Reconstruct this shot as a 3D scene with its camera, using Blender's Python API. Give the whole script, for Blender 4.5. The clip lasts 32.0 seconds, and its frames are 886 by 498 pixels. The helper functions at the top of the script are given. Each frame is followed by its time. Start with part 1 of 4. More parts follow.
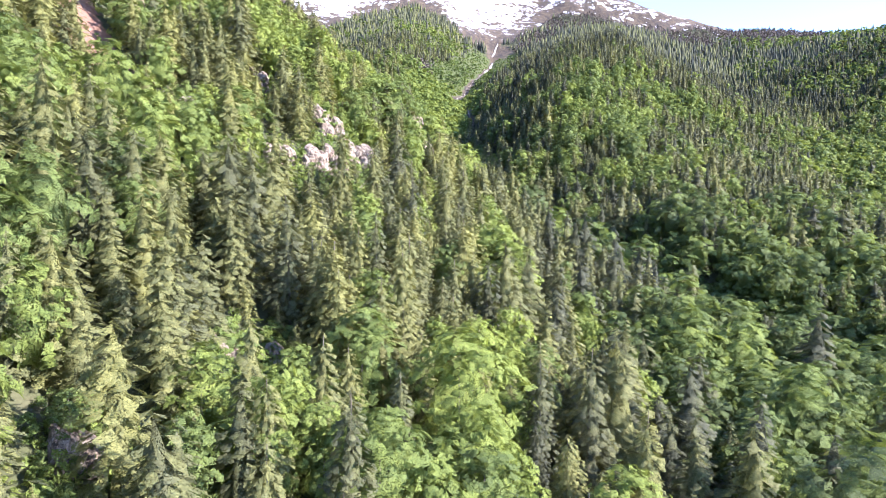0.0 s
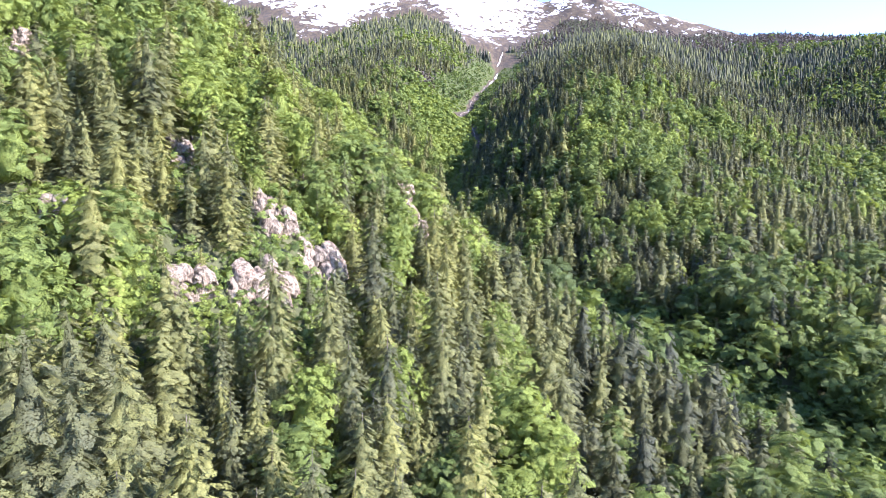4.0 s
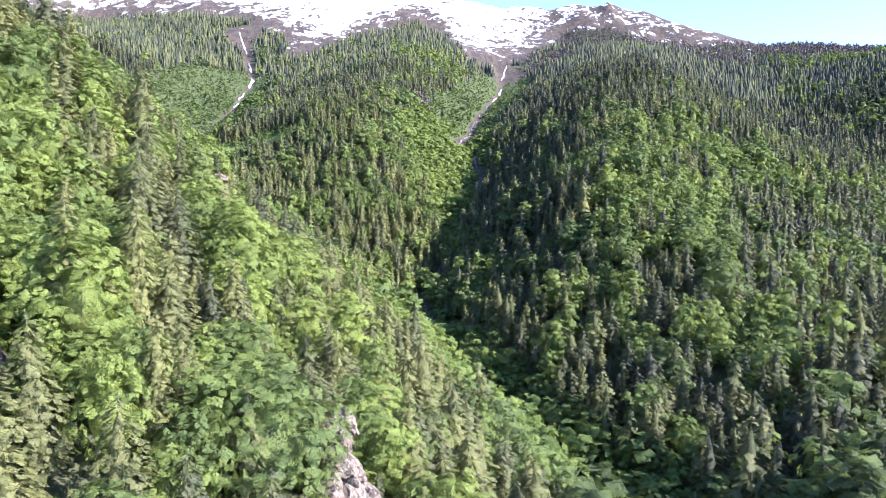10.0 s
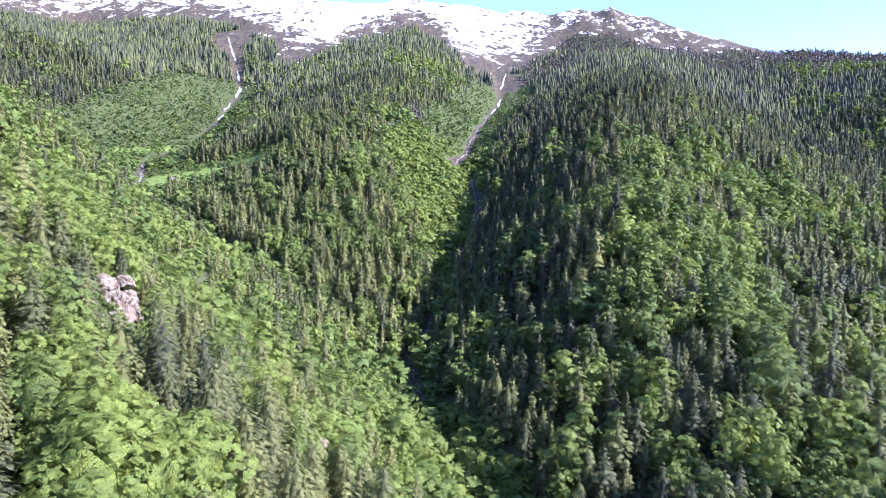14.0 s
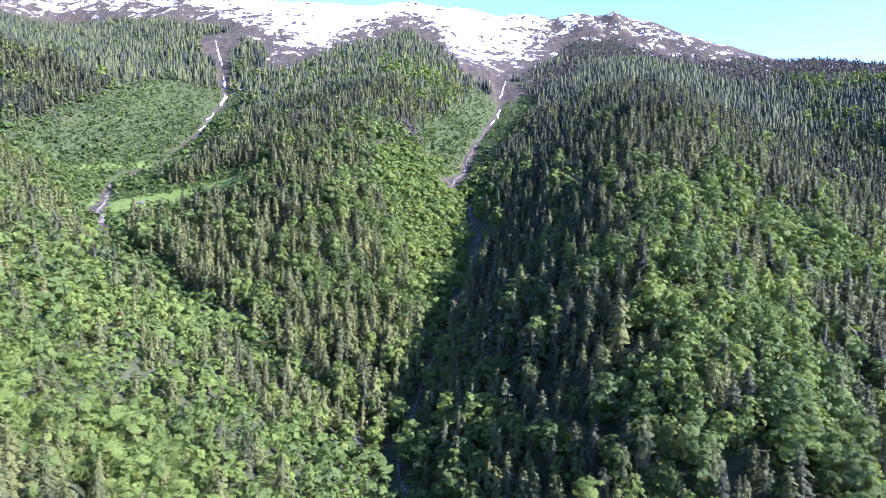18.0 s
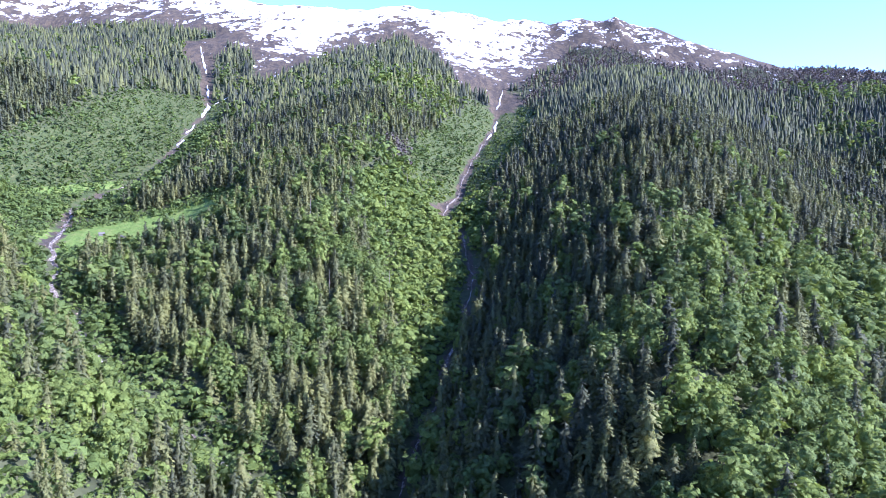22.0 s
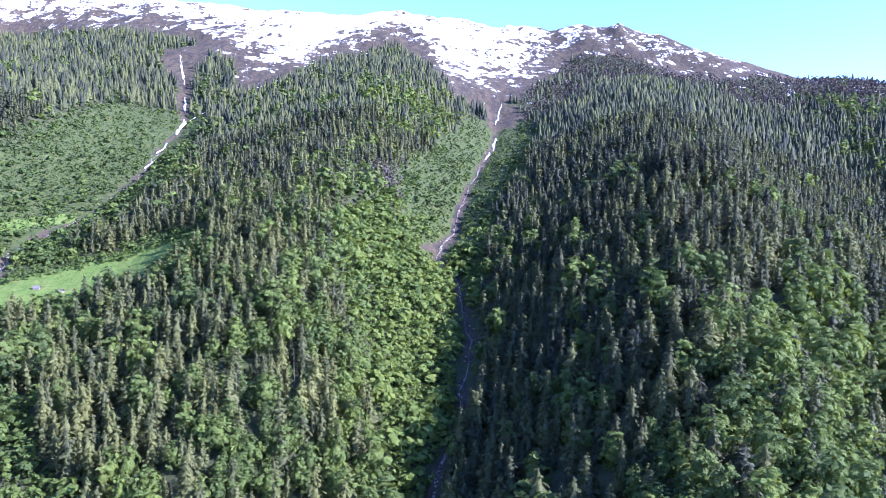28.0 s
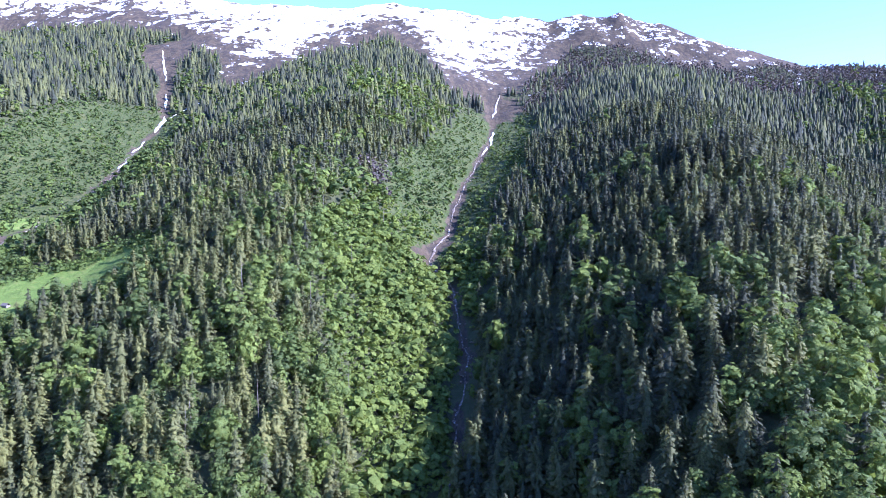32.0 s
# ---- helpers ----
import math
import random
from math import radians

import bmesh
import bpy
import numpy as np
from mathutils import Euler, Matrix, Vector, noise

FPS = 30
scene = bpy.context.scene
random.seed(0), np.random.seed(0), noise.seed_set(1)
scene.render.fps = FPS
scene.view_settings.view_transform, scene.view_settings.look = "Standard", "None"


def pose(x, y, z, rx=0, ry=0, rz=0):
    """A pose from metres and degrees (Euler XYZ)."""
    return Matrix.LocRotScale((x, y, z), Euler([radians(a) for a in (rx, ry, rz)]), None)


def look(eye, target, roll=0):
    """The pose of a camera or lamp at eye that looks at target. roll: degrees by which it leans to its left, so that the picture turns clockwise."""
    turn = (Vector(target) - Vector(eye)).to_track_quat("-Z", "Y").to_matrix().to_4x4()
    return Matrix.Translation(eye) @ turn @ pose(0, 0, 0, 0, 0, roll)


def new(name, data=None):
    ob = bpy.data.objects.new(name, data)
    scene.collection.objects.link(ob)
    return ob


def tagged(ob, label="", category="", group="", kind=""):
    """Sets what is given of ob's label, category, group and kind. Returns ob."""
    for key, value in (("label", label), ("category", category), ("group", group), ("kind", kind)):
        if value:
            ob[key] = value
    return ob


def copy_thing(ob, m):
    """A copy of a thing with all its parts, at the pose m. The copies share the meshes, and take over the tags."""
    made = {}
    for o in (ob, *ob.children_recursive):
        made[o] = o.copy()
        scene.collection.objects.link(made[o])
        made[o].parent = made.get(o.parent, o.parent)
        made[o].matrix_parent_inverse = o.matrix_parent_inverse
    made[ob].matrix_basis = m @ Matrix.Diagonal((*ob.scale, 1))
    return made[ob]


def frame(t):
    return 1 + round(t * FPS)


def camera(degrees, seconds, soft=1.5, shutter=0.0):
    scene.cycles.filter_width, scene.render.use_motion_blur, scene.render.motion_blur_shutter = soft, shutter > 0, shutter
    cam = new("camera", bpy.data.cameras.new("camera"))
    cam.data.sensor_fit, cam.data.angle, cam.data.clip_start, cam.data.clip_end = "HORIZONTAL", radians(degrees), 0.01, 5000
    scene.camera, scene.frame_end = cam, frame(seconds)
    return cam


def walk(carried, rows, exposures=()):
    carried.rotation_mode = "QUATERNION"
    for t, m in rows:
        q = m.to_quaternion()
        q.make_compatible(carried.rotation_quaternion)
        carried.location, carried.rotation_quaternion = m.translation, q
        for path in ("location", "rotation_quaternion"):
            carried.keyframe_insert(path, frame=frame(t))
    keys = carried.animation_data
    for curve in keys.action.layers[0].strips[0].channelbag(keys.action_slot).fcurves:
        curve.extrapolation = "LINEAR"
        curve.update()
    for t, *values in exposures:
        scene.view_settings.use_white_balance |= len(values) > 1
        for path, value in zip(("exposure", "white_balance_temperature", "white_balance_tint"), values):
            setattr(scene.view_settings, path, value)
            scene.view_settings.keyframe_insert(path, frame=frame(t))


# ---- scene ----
import itertools

cam = camera(66.0, 32.0, soft=0.85)
PATH = [
    (0.0, (0.00, -0.00, -0.00), (-0.39, 497.67, -48.18), 0.429),
    (1.0, (0.58, 21.60, 8.46), (-1.08, 519.27, -39.73), 0.329),
    (2.0, (0.95, 42.63, 16.33), (-1.48, 540.35, -31.28), 0.192),
    (3.0, (1.47, 63.06, 23.70), (-2.34, 560.86, -23.02), 0.024),
    (3.5, (1.76, 73.52, 27.33), (-2.03, 571.38, -18.76), -0.067),
    (5.5, (5.16, 113.78, 43.22), (-2.42, 611.72, -1.47), -0.364),
    (6.0, (5.53, 124.05, 46.90), (-2.50, 622.04, 2.76), -0.434),
    (6.5, (6.00, 134.45, 50.69), (-2.29, 632.46, 6.94), -0.491),
    (7.0, (6.48, 144.87, 54.67), (-1.86, 642.90, 11.13), -0.518),
    (8.0, (7.37, 165.38, 62.71), (-0.89, 663.44, 19.50), -0.453),
    (9.0, (8.38, 184.86, 70.65), (0.46, 682.90, 27.16), -0.370),
    (10.0, (9.33, 203.84, 78.40), (1.99, 701.92, 35.25), -0.341),
    (11.0, (10.68, 222.58, 86.11), (3.15, 720.70, 43.46), -0.274),
    (12.0, (11.93, 240.68, 94.10), (4.41, 738.79, 51.40), -0.210),
    (13.0, (12.85, 258.50, 102.65), (6.05, 756.59, 59.51), -0.193),
    (14.0, (13.41, 277.72, 110.79), (7.44, 775.83, 67.73), -0.174),
    (14.5, (13.64, 287.48, 114.86), (7.97, 785.59, 71.88), -0.152),
    (16.5, (14.23, 327.27, 129.81), (9.68, 825.37, 86.55), 0.088),
    (17.0, (14.33, 337.57, 133.73), (10.25, 835.70, 90.67), 0.117),
    (18.0, (14.87, 358.06, 142.18), (11.38, 856.17, 98.85), 0.223),
    (19.0, (15.57, 377.82, 150.20), (13.07, 875.90, 106.47), 0.230),
    (20.0, (16.89, 397.13, 157.74), (14.80, 895.25, 114.42), 0.320),
    (21.0, (17.98, 415.67, 165.29), (16.65, 913.81, 122.28), 0.381),
    (22.0, (18.95, 432.80, 173.32), (18.19, 930.96, 130.42), 0.375),
    (23.0, (19.47, 449.83, 181.65), (19.47, 947.93, 138.08), 0.333),
    (24.0, (19.62, 466.95, 190.07), (20.47, 964.99, 145.87), 0.326),
    (25.0, (19.78, 484.04, 198.14), (21.09, 982.04, 153.46), 0.373),
    (26.0, (20.23, 501.32, 205.21), (22.09, 999.45, 162.05), 0.431),
    (26.5, (20.63, 510.02, 208.22), (22.57, 1008.24, 166.10), 0.451),
    (28.5, (22.70, 545.31, 213.66), (24.50, 1043.49, 171.01), 0.316),
    (29.0, (23.18, 553.80, 213.54), (25.45, 1051.93, 170.45), 0.219),
    (30.0, (24.19, 570.50, 212.79), (26.81, 1068.63, 169.66), -0.000),
    (31.0, (25.66, 587.24, 212.03), (28.32, 1085.37, 168.90), -0.202),
    (32.0, (27.77, 603.54, 211.11), (30.07, 1101.67, 167.91), -0.405),
]
walk(cam, [(t, look(eye, target, roll)) for t, eye, target, roll in PATH], [(0.0, 2.34, 5950, 29), (8.0, 2.18, 5680, 30), (16.0, 2.02, 5320, 33), (24.0, 1.90, 5050, 35), (32.0, 1.87, 5000, 36)])

# ---- world, sun ----
SUN_EL, SUN_DIR = 28.5, (0.930, -0.367)          # height of the sun; its bearing on the plan
sun_az = math.atan2(SUN_DIR[0], SUN_DIR[1])    # from +y towards +x
world = bpy.data.worlds.new("world")
scene.world = world
world.use_nodes = True
wn = world.node_tree.nodes
sky = wn.new("ShaderNodeTexSky")
sky.sky_type, sky.sun_disc = "NISHITA", False
sky.sun_elevation, sky.sun_rotation = radians(SUN_EL), sun_az
sky.altitude, sky.air_density, sky.dust_density, sky.ozone_density = 2000, 0.9, 0.0, 4.0
wn["Background"].inputs["Strength"].default_value = 0.15
world.node_tree.links.new(sky.outputs["Color"], wn["Background"].inputs["Color"])
sun = new("sun", bpy.data.lights.new("sun", "SUN"))
sun.data.energy, sun.data.angle, sun.data.color = 4.5, radians(0.5), (1.0, 0.95, 0.86)
sv = Vector((SUN_DIR[0] * math.cos(radians(SUN_EL)), SUN_DIR[1] * math.cos(radians(SUN_EL)), math.sin(radians(SUN_EL))))
sun.matrix_world = look(sv * 100, (0, 0, 0))

rng = np.random.default_rng(7)


# ---- noise on the plan ----
def value_noise(x, y, seed=0):
    xi, yi = np.floor(x).astype(np.int64), np.floor(y).astype(np.int64)
    fx, fy = x - xi, y - yi
    fx, fy = fx * fx * (3 - 2 * fx), fy * fy * (3 - 2 * fy)

    def h(a, b):
        n = (a * 374761393 + b * 668265263 + seed * 974711) & 0x7FFFFFFF
        n = ((n ^ (n >> 13)) * 1274126177) & 0x7FFFFFFF
        return ((n ^ (n >> 16)) & 0xFFFF) / 65535.0
    a = h(xi, yi) * (1 - fx) + h(xi + 1, yi) * fx
    b = h(xi, yi + 1) * (1 - fx) + h(xi + 1, yi + 1) * fx
    return (a * (1 - fy) + b * fy) * 2 - 1


def fbm(x, y, size, octaves=4, seed=0):
    out, amp = 0.0, 1.0
    for k in range(octaves):
        out = out + amp * value_noise(x / size + 17.3 * k, y / size - 9.1 * k, seed + k)
        size, amp = size / 2.03, amp * 0.5
    return out


# ---- the lie of the land: streams, crests and shoulders as lines (x, y, z) ----
MAIN_STREAM = [(520, -700, -215), (400, -400, -165), (300, -60, -118), (225, 130, -92), (165, 270, -76), (112, 375, -62), (62, 480, -48),
               (12, 600, -32), (-14, 735, -12), (-9, 771, -3), (-4, 804, 8), (4, 841, 19), (17, 890, 33), (20, 922, 45), (36, 955, 56), (37, 1008, 68), (43, 1042, 78),
               (48, 1084, 89), (43, 1130, 101), (38, 1190, 122), (32, 1212, 130), (18, 1240, 145), (22, 1268, 155), (38, 1316, 166), (45, 1388, 187), (59, 1482, 214),
               (76, 1575, 238), (95, 1680, 264), (115, 1780, 291), (141, 1991, 372)]
LEFT_STREAM = [(-14, 735, -12), (-84, 790, 14), (-204, 874, 52), (-300, 985, 92), (-369, 1105, 124), (-425, 1262, 154), (-410, 1400, 186), (-420, 1550, 236),
               (-441, 1675, 279), (-458, 1830, 334), (-520, 2000, 420), (-596, 2177, 530)]
SIDE_STREAM = [(300, 150, -88), (350, 320, -68), (430, 540, -40), (520, 800, 14), (610, 1100, 84), (680, 1400, 160), (700, 1650, 225)]
MID_SPUR = [(-66, 800, 8), (-88, 850, 40), (-98, 900, 76), (-88, 1000, 128), (-92, 1130, 176), (-92, 1300, 230), (-86, 1558, 308), (-40, 1900, 415), (34, 2323, 545)]
MID_SPUR_EAST = [(-20, 914, 52), (-15, 991, 72), (-6, 1100, 110), (8, 1300, 172), (30, 1550, 250)]
MID_SPUR_WEST = [(-175, 905, 64), (-205, 955, 76), (-262, 1067, 100), (-320, 1142, 128), (-310, 1300, 170), (-250, 1500, 260), (-190, 1548, 286)]
RIGHT_SPUR = [(104, 530, -22), (118, 600, 26), (124, 670, 56), (126, 720, 76), (146, 830, 116), (188, 930, 148), (226, 1048, 188), (284, 1150, 222), (320, 1300, 262), (390, 1600, 330), (480, 2000, 440)]
RIGHT_WEST = [(62, 722, 26), (66, 800, 50), (62, 890, 66), (92, 950, 94), (106, 1058, 128), (130, 1250, 180), (150, 1530, 250)]
RIGHT_EAST = [(150, 430, -30), (176, 493, -16), (196, 560, 0), (212, 691, 30), (276, 834, 66), (360, 830, 26), (300, 930, 118), (358, 977, 118), (430, 1180, 138), (455, 1554, 272)]
RIGHT_FAR = [(734, 1800, 286), (820, 1500, 230), (800, 1150, 150), (760, 700, 60), (640, 250, -30)]
RIGHT_FAR_UP = [(1150, 1750, 390), (1250, 1300, 330), (1200, 800, 250), (1100, 200, 190)]
SKYLINE = [(-2400, 2500, 900), (-1700, 2650, 880), (-1330, 2720, 860), (-1000, 2780, 840), (-613, 2799, 790), (-380, 2740, 752), (-92, 2700, 762), (60, 2680, 736), (225, 2650, 706),
           (425, 2560, 706), (622, 2511, 668), (742, 2450, 606), (920, 2350, 520), (1133, 2300, 480), (1420, 1980, 380), (1750, 1500, 290), (2000, 900, 280), (2100, 0, 240)]
BACK_SIDE = [(-2400, 3500, 500), (-1200, 3600, 480), (0, 3500, 420), (1000, 3300, 250), (2000, 2600, 150), (2900, 1200, 60), (3000, -400, 40)]
BELOW_CREST = [(-1147, 2414, 600), (-850, 2330, 600), (-596, 2177, 532), (-300, 2300, 560), (34, 2323, 546), (150, 2300, 505), (220, 2430, 570), (593, 2355, 550), (760, 2150, 440)]
LEFT_FAR = [(-560, 1850, 370), (-700, 1700, 390), (-760, 1400, 330), (-640, 1250, 240), (-520, 1220, 180)]
LEFT_FAR_UP = [(-1250, 2000, 540), (-1150, 1600, 500), (-1050, 1250, 460), (-900, 1000, 430)]
HILL_LOW = [(60, -500, -170), (20, -100, -110), (-40, 0, -84), (-40, 90, -54), (-40, 160, -36), (-46, 222, -14), (-47, 262, 14), (-42, 320, 30), (-48, 430, 46), (-34, 497, 18), (-70, 600, 22), (-79, 653, 40), (-84, 700, 30)]
HILL_MID = [(-120, -500, -80), (-120, 0, -22), (-120, 150, 18), (-126, 270, 44), (-118, 310, 54), (-116, 390, 90), (-118, 460, 112), (-120, 540, 70), (-116, 601, 54), (-126, 690, 64)]
HILL_HIGH = [(-300, -500, 50), (-300, 0, 110), (-300, 250, 190), (-300, 450, 262), (-290, 580, 190), (-262, 682, 164)]
HILL_TOP = [(-620, -500, 280), (-600, 0, 340), (-600, 420, 480), (-620, 690, 440), (-400, 700, 278)]
HILL_NOSE = [(-62, 330, 44), (-29, 323, 25), (-8, 323, 13), (12, 332, -8)]
HILL_FOOT = [(140, -200, -135), (60, 60, -86), (34, 198, -62), (42, 269, -52), (24, 346, -18), (18, 440, -20), (12, 520, -24)]
WEST_END = [(-1500, -500, 700), (-1400, 500, 780), (-2400, 1500, 800), (-2600, -500, 900)]
EAST_END = [(1500, -700, 150), (2900, -1200, 60), (600, -1200, -240), (-400, -1200, 120)]
LINES = [MAIN_STREAM, LEFT_STREAM, SIDE_STREAM, MID_SPUR, MID_SPUR_EAST, MID_SPUR_WEST, RIGHT_SPUR, RIGHT_WEST, RIGHT_EAST, RIGHT_FAR, RIGHT_FAR_UP, SKYLINE,
         BACK_SIDE, BELOW_CREST, LEFT_FAR, LEFT_FAR_UP, HILL_LOW, HILL_MID, HILL_HIGH, HILL_TOP, HILL_NOSE, HILL_FOOT, WEST_END, EAST_END]


def along(line, step):
    p = np.array(line, float)
    seg = np.linalg.norm(np.diff(p[:, :2], axis=0), axis=1)
    s = np.r_[0, np.cumsum(seg)]
    n = max(2, int(s[-1] / step) + 1)
    u = np.linspace(0, s[-1], n)
    return np.stack([np.interp(u, s, p[:, k]) for k in range(3)], 1)


knots = np.concatenate([along(l, 55.0 if abs(np.array(l)[:, 1]).max() < 1300 else 110.0) for l in LINES])
_, first = np.unique(np.round(knots[:, :2] / 12.0), axis=0, return_index=True)
knots = knots[np.sort(first)]
kx = knots[:, :2] / 1000.0


def solve_land():
    d = np.linalg.norm(kx[:, None] - kx[None], axis=2)
    n = len(kx)
    a = np.zeros((n + 3, n + 3))
    a[:n, :n] = d - 0.004 * np.eye(n)
    a[:n, n:] = np.c_[np.ones(n), kx]
    a[n:, :n] = a[:n, n:].T
    return np.linalg.solve(a, np.r_[knots[:, 2], 0, 0, 0])


land_w = solve_land()


def smooth_height(x, y):
    x, y = np.asarray(x, float), np.asarray(y, float)
    flat = np.stack([x.ravel(), y.ravel()], 1) / 1000.0
    out = np.empty(len(flat))
    for i in range(0, len(flat), 20000):
        q = flat[i:i + 20000]
        d = np.sqrt(((q[:, None, :] - kx[None]) ** 2).sum(2))
        out[i:i + 20000] = d @ land_w[:-3] + np.c_[np.ones(len(q)), q] @ land_w[-3:]
    return out.reshape(x.shape)


def line_distance(x, y, line):
    best = np.full(np.shape(x), 1e9)
    for a, b in zip(line[:-1], line[1:]):
        ax, ay, bx, by = a[0], a[1], b[0], b[1]
        t = np.clip(((x - ax) * (bx - ax) + (y - ay) * (by - ay)) / ((bx - ax) ** 2 + (by - ay) ** 2), 0, 1)
        best = np.minimum(best, np.hypot(x - ax - t * (bx - ax), y - ay - t * (by - ay)))
    return best


# one grid for the whole land, fine near the valley and coarse far out
def axis_steps(marks):
    out = [marks[0][0]]
    for (a, _), (b, step) in zip(marks[:-1], marks[1:]):
        out += list(np.linspace(a, b, max(1, round((b - a) / step)) + 1)[1:])
    return np.array(out)


GX = axis_steps([(-3000, 0), (-1400, 80), (-600, 20), (-220, 10), (240, 7), (700, 13), (1400, 28), (3000, 90)])
GY = axis_steps([(-1500, 0), (-300, 80), (0, 20), (760, 7), (1250, 10), (1800, 16), (2850, 14), (3700, 90)])
MX, MY = np.meshgrid(GX, GY)
MZ = smooth_height(MX, MY)
stream_d = np.minimum(line_distance(MX, MY, MAIN_STREAM), line_distance(MX, MY, LEFT_STREAM))
rough = np.clip((stream_d - 15) / 120, 0, 1)
high = np.clip((MZ - 480) / 150, 0, 1)
MZ = MZ + rough * (5.0 * fbm(MX, MY, 90, 4, 3) + high * (9.0 * (1 - 2 * np.abs(fbm(MX * 1.0, MY * 0.6, 150, 5, 11)))))
MZ = MZ - 5.0 * np.exp(-(stream_d / 14.0) ** 2)
# knobs of rock on the flank of the near hill
for kx0, ky0, kh0, kr0 in ((-13, 338, 12, 15), (-47, 278, 10, 10), (-80, 288, 6, 12), (-85, 478, 5, 12)):
    MZ = MZ + kh0 * np.exp(-((MX - kx0) ** 2 + (MY - ky0) ** 2) / kr0 ** 2)


def height(x, y):
    x, y = np.asarray(x, float), np.asarray(y, float)
    i = np.clip(np.searchsorted(GX, x) - 1, 0, len(GX) - 2)
    j = np.clip(np.searchsorted(GY, y) - 1, 0, len(GY) - 2)
    u, v = np.clip((x - GX[i]) / (GX[i + 1] - GX[i]), 0, 1), np.clip((y - GY[j]) / (GY[j + 1] - GY[j]), 0, 1)
    return (MZ[j, i] * (1 - u) + MZ[j, i + 1] * u) * (1 - v) + (MZ[j + 1, i] * (1 - u) + MZ[j + 1, i + 1] * u) * v


# ---- materials ----
def material(name):
    m = bpy.data.materials.new(name)
    m.use_nodes = True
    nt = m.node_tree
    bsdf = nt.nodes["Principled BSDF"]
    return m, nt, bsdf


def node(nt, kind, **values):
    n = nt.nodes.new(kind)
    for k, v in values.items():
        if k in n.inputs:
            n.inputs[k].default_value = v
    return n


def ramp(nt, stops, fac):
    r = nt.nodes.new("ShaderNodeValToRGB")
    el = r.color_ramp.elements
    while len(el) < len(stops):
        el.new(0.5)
    for e, (p, c) in zip(el, stops):
        e.position, e.color = p, (*c, 1)
    nt.links.new(fac, r.inputs["Fac"])
    return r.outputs["Color"]


def mix(nt, fac, a, b, blend="MIX"):
    n = nt.nodes.new("ShaderNodeMix")
    n.data_type, n.blend_type = "RGBA", blend
    for sock, v in ((n.inputs[0], fac), (n.inputs[6], a), (n.inputs[7], b)):
        if isinstance(v, bpy.types.NodeSocket):
            nt.links.new(v, sock)
        else:
            sock.default_value = v if not isinstance(v, tuple) or len(v) == 4 else (*v, 1)
    return n.outputs[2]


def maths(nt, op, a, b=0.0):
    n = nt.nodes.new("ShaderNodeMath")
    n.operation = op
    for sock, v in zip(n.inputs, (a, b)):
        if isinstance(v, bpy.types.NodeSocket):
            nt.links.new(v, sock)
        else:
            sock.default_value = v
    return n.outputs[0]


def noise_node(nt, scale, detail=4.0, rough=0.55, stretch=None):
    g = nt.nodes.new("ShaderNodeNewGeometry")
    vec = g.outputs["Position"]
    if stretch:
        mp = nt.nodes.new("ShaderNodeMapping")
        mp.inputs["Scale"].default_value = stretch
        nt.links.new(vec, mp.inputs["Vector"])
        vec = mp.outputs["Vector"]
    n = node(nt, "ShaderNodeTexNoise", Scale=scale, Detail=detail, Roughness=rough)
    nt.links.new(vec, n.inputs["Vector"])
    return n.outputs["Fac"]


def attribute(nt, name):
    a = nt.nodes.new("ShaderNodeAttribute")
    a.attribute_name = name
    return a.outputs["Fac"]


